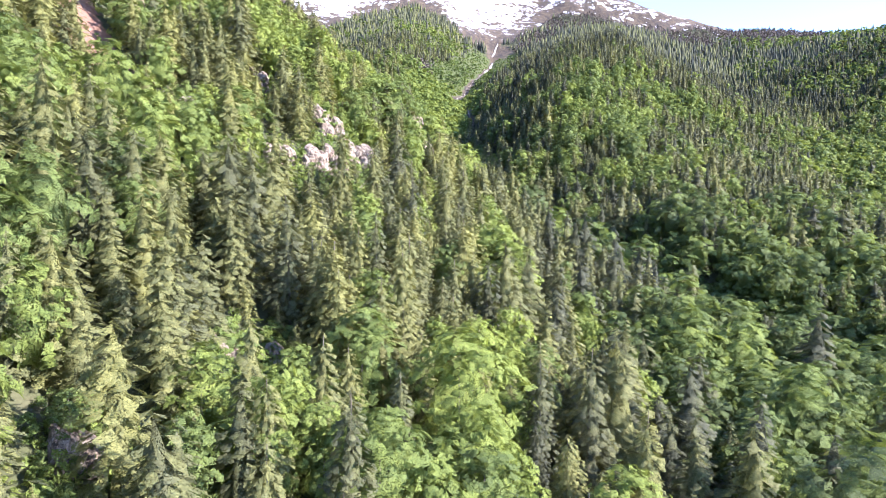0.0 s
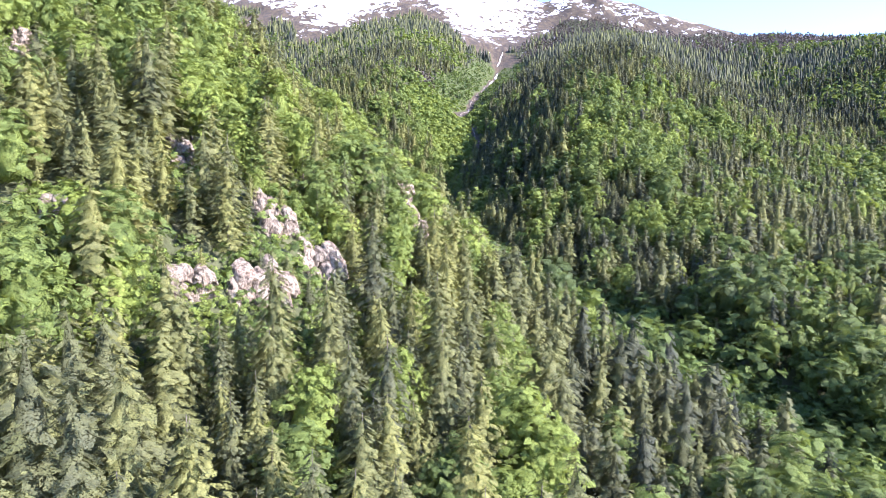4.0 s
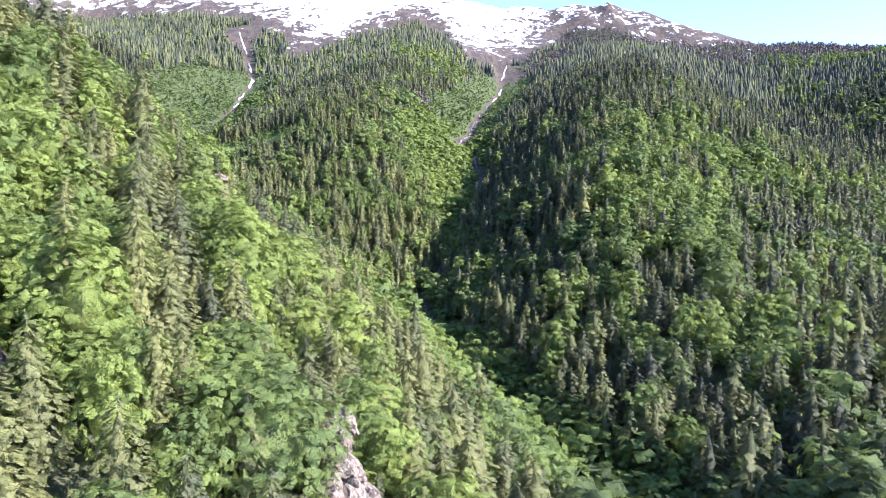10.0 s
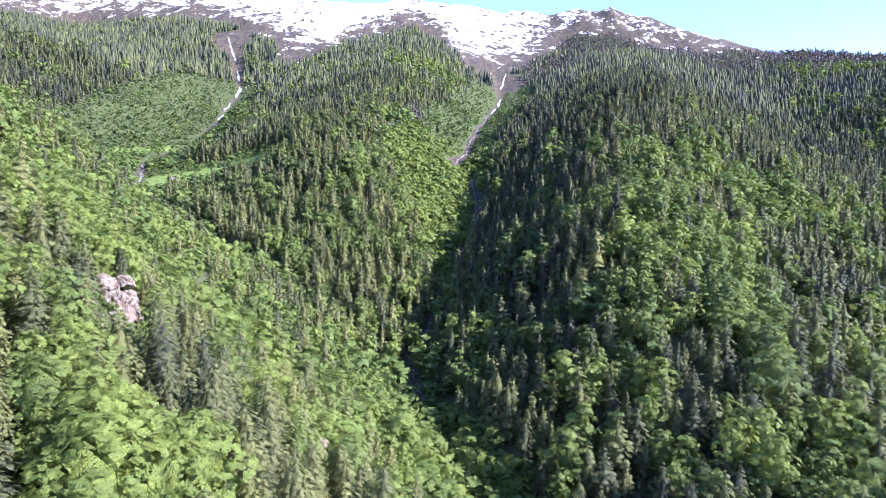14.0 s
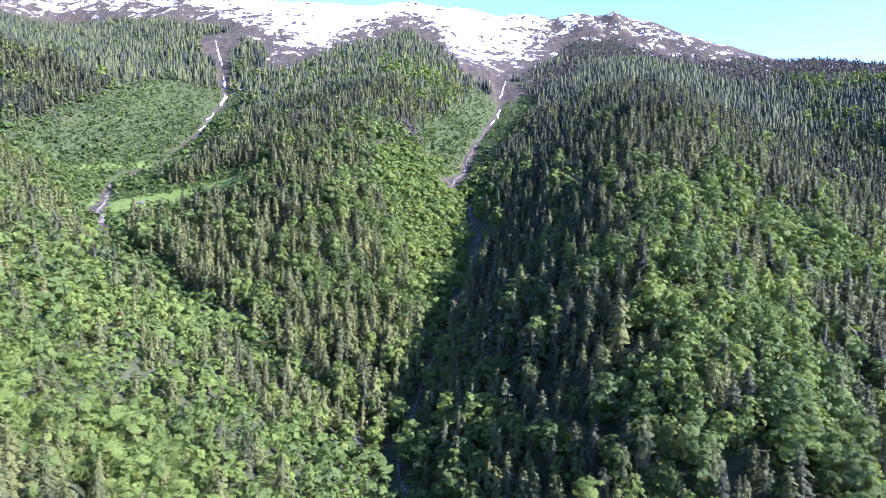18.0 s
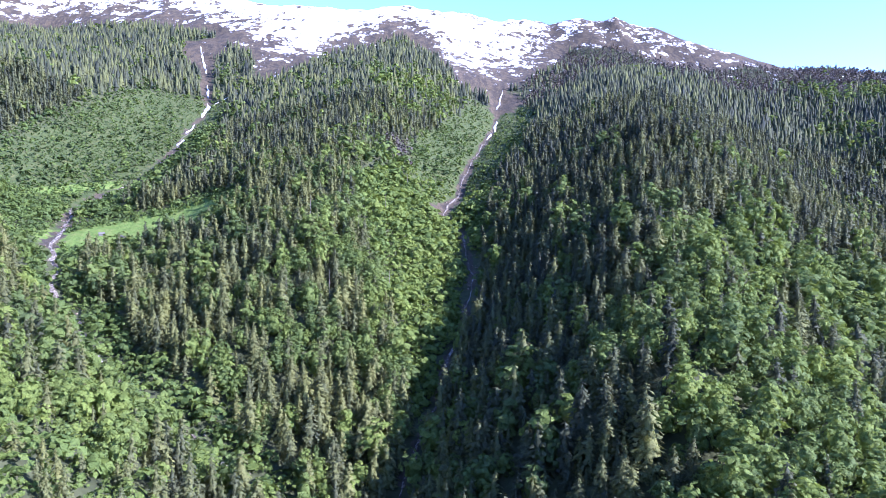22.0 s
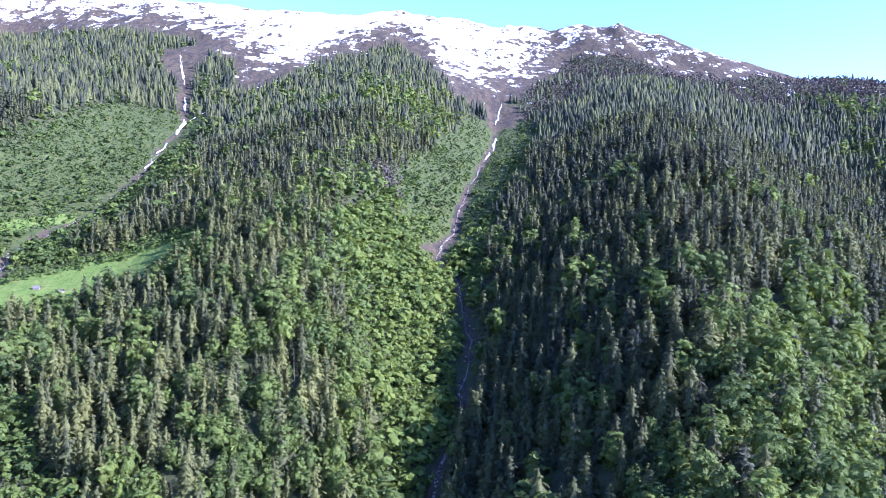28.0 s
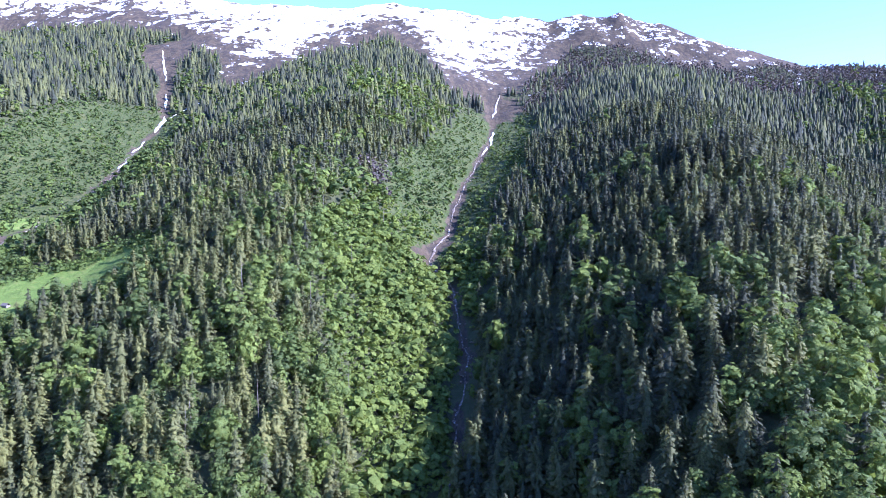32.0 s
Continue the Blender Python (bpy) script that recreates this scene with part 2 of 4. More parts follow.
def foliage(name, stops, translucent=0.35, rough=0.6, per_object=False, lace=0.0, gap_at=0.45, own=0.26):
    """Leaves: colour by the tree (tint), by the clump (island) and by a broad noise."""
    m, nt, bsdf = material(name)
    if per_object:
        # the 0.30 lift puts the near hill's sunlight into the leaf colour
        tint = maths(nt, "ADD", maths(nt, "MULTIPLY", nt.nodes.new("ShaderNodeObjectInfo").outputs["Random"], 0.95), 0.30)
    else:
        tint = attribute(nt, "tint")
    isl = nt.nodes.new("ShaderNodeNewGeometry").outputs["Random Per Island"]
    broad = noise_node(nt, 0.012, 3.0)
    f = maths(nt, "ADD", maths(nt, "MULTIPLY", tint, 0.94 - own), maths(nt, "MULTIPLY", isl, own))
    f = maths(nt, "ADD", f, maths(nt, "MULTIPLY", maths(nt, "SUBTRACT", broad, 0.49), 0.7))
    col = ramp(nt, stops, f)
    grain = noise_node(nt, 1.6, 5.0, 0.75)
    col = mix(nt, 1.0, col, ramp(nt, [(0.32, (0.55, 0.58, 0.55)), (0.64, (1.25, 1.24, 1.15))], grain), "MULTIPLY")
    nt.links.new(col, bsdf.inputs["Base Color"])
    bump = node(nt, "ShaderNodeBump", Strength=0.35, Distance=0.5)
    nt.links.new(grain, bump.inputs["Height"])
    nt.links.new(bump.outputs["Normal"], bsdf.inputs["Normal"])
    bsdf.inputs["Roughness"].default_value = rough
    bsdf.inputs["Specular IOR Level"].default_value = 0.12
    tr = nt.nodes.new("ShaderNodeBsdfTranslucent")
    nt.links.new(mix(nt, 1.0, col, (1.08, 1.05, 0.75, 1), "MULTIPLY"), tr.inputs["Color"])
    ms = nt.nodes.new("ShaderNodeMixShader")
    ms.inputs[0].default_value = translucent
    nt.links.new(bsdf.outputs[0], ms.inputs[1])
    nt.links.new(tr.outputs[0], ms.inputs[2])
    out = ms.outputs[0]
    if lace:
        # the gaps between the leaves of a spray
        gap = node(nt, "ShaderNodeMapRange", **{"From Min": gap_at, "From Max": gap_at + 0.045})
        nt.links.new(noise_node(nt, lace, 4.0, 0.68), gap.inputs["Value"])
        cut = nt.nodes.new("ShaderNodeMixShader")
        nt.links.new(gap.outputs["Result"], cut.inputs[0])
        nt.links.new(nt.nodes.new("ShaderNodeBsdfTransparent").outputs[0], cut.inputs[1])
        nt.links.new(out, cut.inputs[2])
        out = cut.outputs[0]
    nt.links.new(out, nt.nodes["Material Output"].inputs["Surface"])
    return m


# the bluish grey low end of spruce carries distant haze as needle colour
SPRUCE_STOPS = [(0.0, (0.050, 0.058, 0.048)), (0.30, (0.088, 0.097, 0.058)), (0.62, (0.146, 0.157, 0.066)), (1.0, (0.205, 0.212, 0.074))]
BEECH_STOPS = [(0.0, (0.074, 0.102, 0.047)), (0.35, (0.126, 0.172, 0.053)), (0.7, (0.178, 0.230, 0.058)), (1.0, (0.218, 0.274, 0.064))]
SHRUB_STOPS = [(0.0, (0.074, 0.106, 0.043)), (0.5, (0.124, 0.176, 0.049)), (1.0, (0.190, 0.242, 0.057))]
BARE_STOPS = [(0.0, (0.075, 0.062, 0.064)), (0.5, (0.118, 0.098, 0.094)), (1.0, (0.150, 0.142, 0.100))]
spruce_leaf = foliage("spruce_needles", SPRUCE_STOPS, 0.30, lace=4.2, gap_at=0.45)
beech_leaf = foliage("broadleaf_leaves", BEECH_STOPS, 0.38, lace=3.6, gap_at=0.45)
shrub_leaf = foliage("alder_leaves", SHRUB_STOPS, 0.38, lace=3.2, gap_at=0.45)
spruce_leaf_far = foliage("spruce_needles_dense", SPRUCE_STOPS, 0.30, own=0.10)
beech_leaf_far = foliage("broadleaf_leaves_dense", BEECH_STOPS, 0.38, own=0.10)
shrub_leaf_far = foliage("alder_leaves_dense", SHRUB_STOPS, 0.38, own=0.10)
spruce_leaf_mid = foliage("spruce_needles_sprays", SPRUCE_STOPS, 0.30, lace=1.7, gap_at=0.42)
beech_leaf_mid = foliage("broadleaf_leaves_sprays", BEECH_STOPS, 0.38, lace=1.7, gap_at=0.42)
shrub_leaf_mid = foliage("alder_leaves_sprays", SHRUB_STOPS, 0.38, lace=1.7, gap_at=0.40)
bare_twigs = foliage("leafless_twigs", BARE_STOPS, 0.15)
spruce_leaf_one = foliage("spruce_needles_single", SPRUCE_STOPS, 0.30, per_object=True, lace=5.0, gap_at=0.45)
beech_leaf_one = foliage("broadleaf_leaves_single", BEECH_STOPS, 0.38, per_object=True, lace=4.4, gap_at=0.45)


def ground_material():
    m, nt, bsdf = material("mountain_ground")
    snow_a, bare_a, grass_a, scar_a = (attribute(nt, k) for k in ("snow", "bare", "grass", "scar"))
    n_big, n_mid, n_fine = noise_node(nt, 0.02, 5.0), noise_node(nt, 0.12, 6.0, 0.6), noise_node(nt, 1.1, 5.0, 0.65)
    floor = ramp(nt, [(0.25, (0.036, 0.044, 0.020)), (0.55, (0.064, 0.072, 0.031)), (0.8, (0.095, 0.092, 0.050))], n_mid)
    grass = ramp(nt, [(0.25, (0.036, 0.054, 0.018)), (0.5, (0.062, 0.082, 0.025)), (0.75, (0.105, 0.098, 0.040))], n_mid)
    brown = ramp(nt, [(0.2, (0.048, 0.036, 0.022)), (0.5, (0.094, 0.070, 0.042)), (0.8, (0.155, 0.124, 0.080))], n_mid)
    brown = mix(nt, maths(nt, "MULTIPLY", n_fine, 0.5), brown, (0.070, 0.060, 0.044, 1))
    rib = noise_node(nt, 0.05, 8.0, 0.7, (1.6, 0.5, 1.0))
    brown = mix(nt, ramp(nt, [(0.46, (0, 0, 0)), (0.56, (0.8, 0.8, 0.8))], rib), brown, (0.042, 0.036, 0.030, 1))
    scar = ramp(nt, [(0.3, (0.15, 0.078, 0.052)), (0.7, (0.27, 0.160, 0.115))], n_fine)
    edge = maths(nt, "MULTIPLY", maths(nt, "SUBTRACT", n_mid, 0.5), 1.1)

    def cut(a, lo=0.42, hi=0.58):
        v = maths(nt, "ADD", a, edge)
        mr = node(nt, "ShaderNodeMapRange", **{"From Min": lo, "From Max": hi})
        nt.links.new(v, mr.inputs["Value"])
        return mr.outputs["Result"]
    col = mix(nt, cut(grass_a, 0.3, 0.7), floor, grass)
    lush = ramp(nt, [(0.25, (0.082, 0.130, 0.026)), (0.5, (0.118, 0.178, 0.034)), (0.75, (0.180, 0.195, 0.056))], n_mid)
    col = mix(nt, cut(grass_a, 1.1, 1.35), col, lush)
    col = mix(nt, cut(bare_a), col, brown)
    col = mix(nt, cut(scar_a), col, scar)
    # snow lies in streaks along the slope
    streak = noise_node(nt, 0.022, 8.0, 0.66, (1.0, 0.5, 1.5))
    speck = noise_node(nt, 0.075, 6.0, 0.7, (1.0, 0.6, 1.2))
    sv_ = maths(nt, "ADD", snow_a, maths(nt, "MULTIPLY", maths(nt, "SUBTRACT", streak, 0.5), 5.0))
    sv_ = maths(nt, "ADD", sv_, maths(nt, "MULTIPLY", maths(nt, "SUBTRACT", speck, 0.5), 3.6))
    mr = node(nt, "ShaderNodeMapRange", **{"From Min": 0.44, "From Max": 0.56})
    nt.links.new(sv_, mr.inputs["Value"])
    col = mix(nt, mr.outputs["Result"], col, (0.74, 0.745, 0.77, 1))
    nt.links.new(col, bsdf.inputs["Base Color"])
    bsdf.inputs["Roughness"].default_value = 0.9
    bsdf.inputs["Specular IOR Level"].default_value = 0.2
    bump = node(nt, "ShaderNodeBump", Strength=0.8, Distance=3.0)
    nt.links.new(n_mid, bump.inputs["Height"])
    nt.links.new(bump.outputs["Normal"], bsdf.inputs["Normal"])
    return m


# ---- ground: one sheet ----
def mesh_object(name, verts, faces, mat, attrs=(), smooth=False, normals=None):
    """faces: an (n, 3) or (n, 4) array."""
    me = bpy.data.meshes.new(name)
    nf, k = faces.shape
    me.vertices.add(len(verts))
    me.vertices.foreach_set("co", np.ascontiguousarray(verts, np.float32).ravel())
    me.loops.add(nf * k)
    me.loops.foreach_set("vertex_index", np.ascontiguousarray(faces, np.int32).ravel())
    me.polygons.add(nf)
    me.polygons.foreach_set("loop_start", np.arange(0, nf * k, k, dtype=np.int32))
    me.polygons.foreach_set("use_smooth", np.full(nf, smooth, dtype=bool))
    for key, values in attrs:
        a = me.attributes.new(key, "FLOAT", "POINT")
        a.data.foreach_set("value", np.ascontiguousarray(values, np.float32))
    me.update(calc_edges=True)
    if normals is not None:
        me.normals_split_custom_set_from_vertices(normals)
    me.materials.append(mat)
    return new(name, me)


def sigmoid(v):
    return 1 / (1 + np.exp(-np.clip(v, -30, 30)))


MEADOW = [(-340, 1125), (-310, 1148), (-262, 1176)]
GULLY = MAIN_STREAM[16:]
LEFT_GULLY = LEFT_STREAM[4:]


def tree_line(x, y):
    """The height at which the wood ends, above each place of the plan."""
    base = np.interp(x, [-1126, -948, -812, -646, -470, -393, -310, -210, -97, -22, 44, 89, 150, 262, 390, 502, 614, 720, 845, 1200],
                     [629, 630, 648, 598, 515, 425, 477, 544, 596, 550, 425, 395, 400, 470, 580, 575, 519, 496, 510, 520])
    return base + 14 * fbm(x, y, 120, 3, 21)


def cover(x, y, z):
    """snow, bare, grass, scar: how much of each the ground carries."""
    up = z - tree_line(x, y)
    gd, ld = line_distance(x, y, GULLY), line_distance(x, y, LEFT_GULLY) * (1 + 0.7 * fbm(x, y, 45, 3, 91))
    snow = np.clip((up - 36) / 120, -0.7, 1.0) * np.interp(x, [-600, 60, 150, 400, 750, 1000], [1, 1, 0.75, 0.62, 0.35, 0.1])
    snow = np.where(z < 400, -1, snow)
    wob = 1 + 0.6 * fbm(x, y, 60, 3, 77)
    bare = sigmoid((up + 10) / 12)
    bare = np.maximum(bare, sigmoid((z - 325) / 14) * sigmoid((15 * wob + np.clip(z - 345, 0, 200) * 0.40 - gd * (1 + 0.6 * fbm(x, y, 50, 3, 92))) / 8) * (y > 1700))
    bare = np.maximum(bare, 1.1 * np.exp(-(np.minimum(gd / 5.5, line_distance(x, y, MAIN_STREAM[10:17]) / 4) / wob) ** 2))
    bare = np.maximum(bare, np.exp(-(ld / (6 * wob)) ** 2) * 0.9)
    bare = np.maximum(bare, sigmoid((z - 330) / 14) * sigmoid((5 * wob + np.clip(z - 360, 0, 140) * 0.25 - ld) / 6) * (y > 1780))
    bare = np.maximum(bare, 0.9 * sigmoid((11 - line_distance(x, y, [(-184, 1640), (-205, 1554), (-226, 1451), (-228, 1380)])) / 3))
    bare = np.maximum(bare, 0.46 * sigmoid((30 - np.hypot(x + 385, y - 1190)) / 7))
    gl, gr = np.interp(y, [1266, 1391, 1553, 1727, 1936], [-18, -39, -15, 30, 84]), np.interp(y, [1307, 1497, 1786, 1900], [76, 143, 200, 205])
    grass = sigmoid((x - gl) / 7) * sigmoid((gr - x) / 7) * sigmoid((y - 1250) / 14) * sigmoid((1930 - y) / 14)
    grass = np.maximum(grass, sigmoid((84 - line_distance(x, y, [(-495, 1270), (-505, 1480), (-500, 1780)])) / 12))
    grass = np.maximum(grass, 1.75 * sigmoid((58 - line_distance(x, y, MEADOW)) / 9))
    grass = np.maximum(grass, 1.6 * sigmoid((20 - line_distance(x, y, [(-470, 1270), (-450, 1330), (-430, 1360)])) / 5))
    scar = 1.2 * sigmoid((10 - 4 * sigmoid((262 - y) / 4) - line_distance(x, y, [(-176, 306), (-148, 276), (-136, 264), (-126, 252), (-118, 244)])) / 2.5)
    bare = np.maximum(bare, 0.9 * sigmoid((9 - line_distance(x, y, [(34, 1285), (4, 1236)])) / 3))
    scar = np.maximum(scar, 0.9 * sigmoid((3.5 - np.minimum(np.hypot(x + 17, y - 914), np.hypot(x + 8, y - 950))) / 1.5))
    return snow, bare, grass, scar


grid_n = np.arange(MX.size).reshape(MX.shape)
quads = np.stack([grid_n[:-1, :-1], grid_n[:-1, 1:], grid_n[1:, 1:], grid_n[1:, :-1]], -1).reshape(-1, 4)
covers = [c.ravel() for c in cover(MX, MY, MZ)]
ground = mesh_object("ground", np.stack([MX, MY, MZ], -1).reshape(-1, 3), quads, ground_material(), tuple(zip(("snow", "bare", "grass", "scar"), covers)), smooth=True)
tagged(ground, "steep mountain valley ground of grass, scree, bare earth and patchy snow", "mountain ground", kind="structure")


# ---- trees: shapes one unit high, standing on the origin ----
ICO_V, ICO_F = [], []
_g = (1 + 5 ** 0.5) / 2
for _a, _b in itertools.product((-1, 1), (-_g, _g)):
    ICO_V += [(0, _a, _b), (_a, _b, 0), (_b, 0, _a)]
ICO_V = np.array(ICO_V, float) / math.hypot(1, _g)
for _t in itertools.combinations(range(12), 3):
    _p = ICO_V[list(_t)]
    if max(np.linalg.norm(_p[0] - _p[1]), np.linalg.norm(_p[1] - _p[2]), np.linalg.norm(_p[0] - _p[2])) < 1.1:
        ICO_F.append(_t if np.dot(np.cross(_p[1] - _p[0], _p[2] - _p[0]), _p.sum(0)) > 0 else (_t[0], _t[2], _t[1]))
ICO_F = np.array(ICO_F)


def finer(v, f):
    """Each triangle of a ball cut into four."""
    v, seen, out = [tuple(p) for p in v], {}, []

    def half(a, b):
        k = (min(a, b), max(a, b))
        if k not in seen:
            m = np.array(v[a]) + np.array(v[b])
            seen[k] = len(v)
            v.append(tuple(m / np.linalg.norm(m)))
        return seen[k]
    for a, b, c in f:
        ab, bc, ca = half(a, b), half(b, c), half(c, a)
        out += [(a, ab, ca), (ab, b, bc), (ca, bc, c), (ab, bc, ca)]
    return np.array(v), np.array(out)


ICO2_V, ICO2_F = finer(ICO_V, ICO_F)


def unit(v):
    v = np.asarray(v, float)
    return v / np.maximum(np.linalg.norm(v, axis=-1, keepdims=True), 1e-9)


class Shape:
    """Points, triangles and the way each point faces (for leaves: out of the crown)."""
    def __init__(self):
        self.v, self.f, self.m, self.n = [], [], [], 0

    def add(self, v, f, m=None):
        v = np.asarray(v, float)
        f = np.array(f)
        m = unit(np.c_[v[:, :2], np.zeros(len(v))] + 1e-4) if m is None else unit(m)
        # every triangle is wound to the side that its points face
        g = np.cross(v[f[:, 1]] - v[f[:, 0]], v[f[:, 2]] - v[f[:, 0]])
        turn = (g * m[f].sum(1)).sum(1) < 0
        f[turn] = f[turn][:, ::-1]
        self.v.append(v)
        self.m.append(m)
        self.f.append(f + self.n)
        self.n += len(v)

    def done(self):
        return np.concatenate(self.v), np.concatenate(self.f), np.concatenate(self.m)


KITE = np.array([(0, 1, 2), (0, 2, 3)])


def kites(s, base, tip, side, face, bend=0.0, at=0.55):
    """Bent leaf sprays, all at once: from base to tip, with a half width and the way that each one faces."""
    n = len(base)
    mid = base + (tip - base) * at + face * bend
    v = np.stack([base, mid + side, tip, mid - side], 1).reshape(-1, 3)
    f = (KITE[None] + 4 * np.arange(n)[:, None, None]).reshape(-1, 3)
    s.add(v, f, np.repeat(face, 4, 0) + np.stack([side * 0, side, side * 0, -side], 1).reshape(-1, 3) * 0.5 / np.maximum(np.abs(side).max(), 1e-6))


def conifer_shape(r, count, size, width=0.19, bare=0.05, tiers=18, blunt=0.58, core=True):
    """A spruce: a tapering, rather blunt column of short drooping boughs in uneven whorls."""
    s = Shape()

    def girth(u):
        return width * np.clip(1 - u, 0, 1) ** blunt * np.minimum(1, 0.70 + 1.8 * u) + 0.010
    if core:
        n, rings = 6, 3
        for k in range(rings):
            u = k / rings
            a = r.uniform(0, 6.28) + np.arange(n) * 6.2832 / n
            q = girth(u) * 0.50 * r.uniform(0.7, 1.2, n)
            z0, z1 = bare + (0.92 - bare) * u - 0.02, min(0.90, bare + 0.92 * (u + 1.5 / rings))
            s.add(np.r_[[(0, 0, z1)], np.stack([q * np.cos(a), q * np.sin(a), a * 0 + z0], 1)], [(0, 1 + i, 1 + (i + 1) % n) for i in range(n)],
                  np.r_[[(0, 0, 1)], np.stack([np.cos(a), np.sin(a), a * 0 + 0.3], 1)])
    u = 0.985 * (1 - (1 - r.uniform(0, 1, count)) ** 0.66)
    u = np.clip((np.floor(u * tiers) + 0.5 + r.normal(0, 0.22, count)) / tiers, 0.0, 0.985)
    a = r.uniform(0, 6.2832, count)
    uneven = r.uniform(0.70, 1.22, (7, 6))
    q = girth(u) * uneven[(a / 0.8977).astype(int) % 7, (u * 5.99).astype(int)] * r.uniform(0.78, 1.12, count)
    c, sn = np.cos(a), np.sin(a)
    z = bare + (0.975 - bare) * u
    long = np.minimum(size * r.uniform(0.7, 1.4, count), q * 0.9 + 0.012)
    droop = r.uniform(0.2, 1.0, count)
    tip = np.stack([q * c, q * sn, z - droop * long * 0.75], 1)
    base = np.stack([(q - long) * c, (q - long) * sn, z + long * 0.18], 1)
    w = (size * r.uniform(0.34, 0.62, count) * np.minimum(1, 0.35 + q / width))[:, None]
    side = np.stack([-sn, c, r.normal(0, 0.25, count)], 1) * w
    kites(s, base, tip, side, unit(np.stack([c, sn, c * 0 + 0.66], 1) + r.normal(0, 0.40, (count, 3))), size * 0.12, 0.72)
    return s.done()


def far_conifer(r, sides=6, width=0.16):
    s = Shape()
    for z, top, rad in ((0.02, 0.62, 0.95), (0.24, 0.80, 0.90), (0.46, 0.92, 0.72), (0.66, 1.0, 0.48)):
        a = r.uniform(0, 6.28) + np.arange(sides) * 6.2832 / sides
        q = width * rad * r.uniform(0.72, 1.22, sides)
        s.add([(0, 0, top)] + [(q[i] * math.cos(a[i]), q[i] * math.sin(a[i]), z - r.uniform(0, 0.07)) for i in range(sides)], [(0, 1 + i, 1 + (i + 1) % sides) for i in range(sides)],
              np.array([(0, 0, 1)] + [(math.cos(a[i]), math.sin(a[i]), 0.35) for i in range(sides)]) + r.normal(0, 0.22, (sides + 1, 3)))
    return s.done()


def leafy_shape(r, lobes, count, size, width=0.22, low=0.14, top=1.0, core=True, peak=0.45):
    """A broadleaf crown: an uneven ovoid heap of leafy boughs, each one clothed in small bent sprays."""
    s = Shape()
    k = np.arange(lobes)
    u = (k + 0.5) / lobes
    a = 2.4 * k + r.uniform(-0.5, 0.5, lobes)
    env = width * np.clip(np.where(u < peak, 0.62 + 0.38 * u / peak, 1 - 0.72 * (np.maximum(u - peak, 0) / (1 - peak)) ** 1.6), 0.1, 1)
    rad = width * r.uniform(0.36, 0.56, lobes) * (0.8 + 0.2 * env / width) if lobes > 1 else np.array([width])
    off = np.maximum(env - rad * 0.75, 0) * r.uniform(0.75, 1.25, lobes) * (lobes > 1)
    tall = np.maximum(rad * r.uniform(0.62, 0.95, lobes), (top - low) / (2.4 * lobes) * 1.25)
    zz = low + tall * 0.7 + (top - low - tall * 1.5) * u
    cs = np.stack([off * np.cos(a), off * np.sin(a), zz], 1)
    rs = np.stack([rad, rad, tall], 1)
    mid = np.array([0, 0, low + (top - low) * 0.42])
    if core:
        bv, bf = (ICO2_V, ICO2_F) if count > 90 else (ICO_V, ICO_F)
        v = mid + bv * np.array([width * 0.52, width * 0.52, (top - low) * 0.36]) * r.uniform(0.70, 1.10, len(bv))[:, None]
        s.add(v, bf, bv + r.normal(0, 0.3, bv.shape))
    w = rad / rad.sum()
    pick = r.choice(lobes, count, p=w)
    d = unit(r.normal(0, 1, (count, 3)))
    d[:, 2] = np.where(d[:, 2] < -0.25, -d[:, 2] * 0.6, d[:, 2])
    out = unit(cs[pick] - mid + 1e-4)
    flip = (d * out).sum(1) < -0.35
    d[flip] = unit(d[flip] + 1.4 * out[flip])
    p = cs[pick] + d * rs[pick] * r.uniform(0.80, 1.10, count)[:, None]
    face = unit(0.62 * d + 0.40 * unit(p - mid) + r.normal(0, 0.38, (count, 3)) + np.array([0, 0, 0.22]))
    t = unit(np.cross(face, r.normal(0, 1, (count, 3))))
    b = np.cross(face, t)
    q = (size * r.uniform(0.6, 1.35, count))[:, None]
    kites(s, p - t * q * 0.9, p + t * q, b * q * 0.72, face, size * 0.22)
    return s.done()


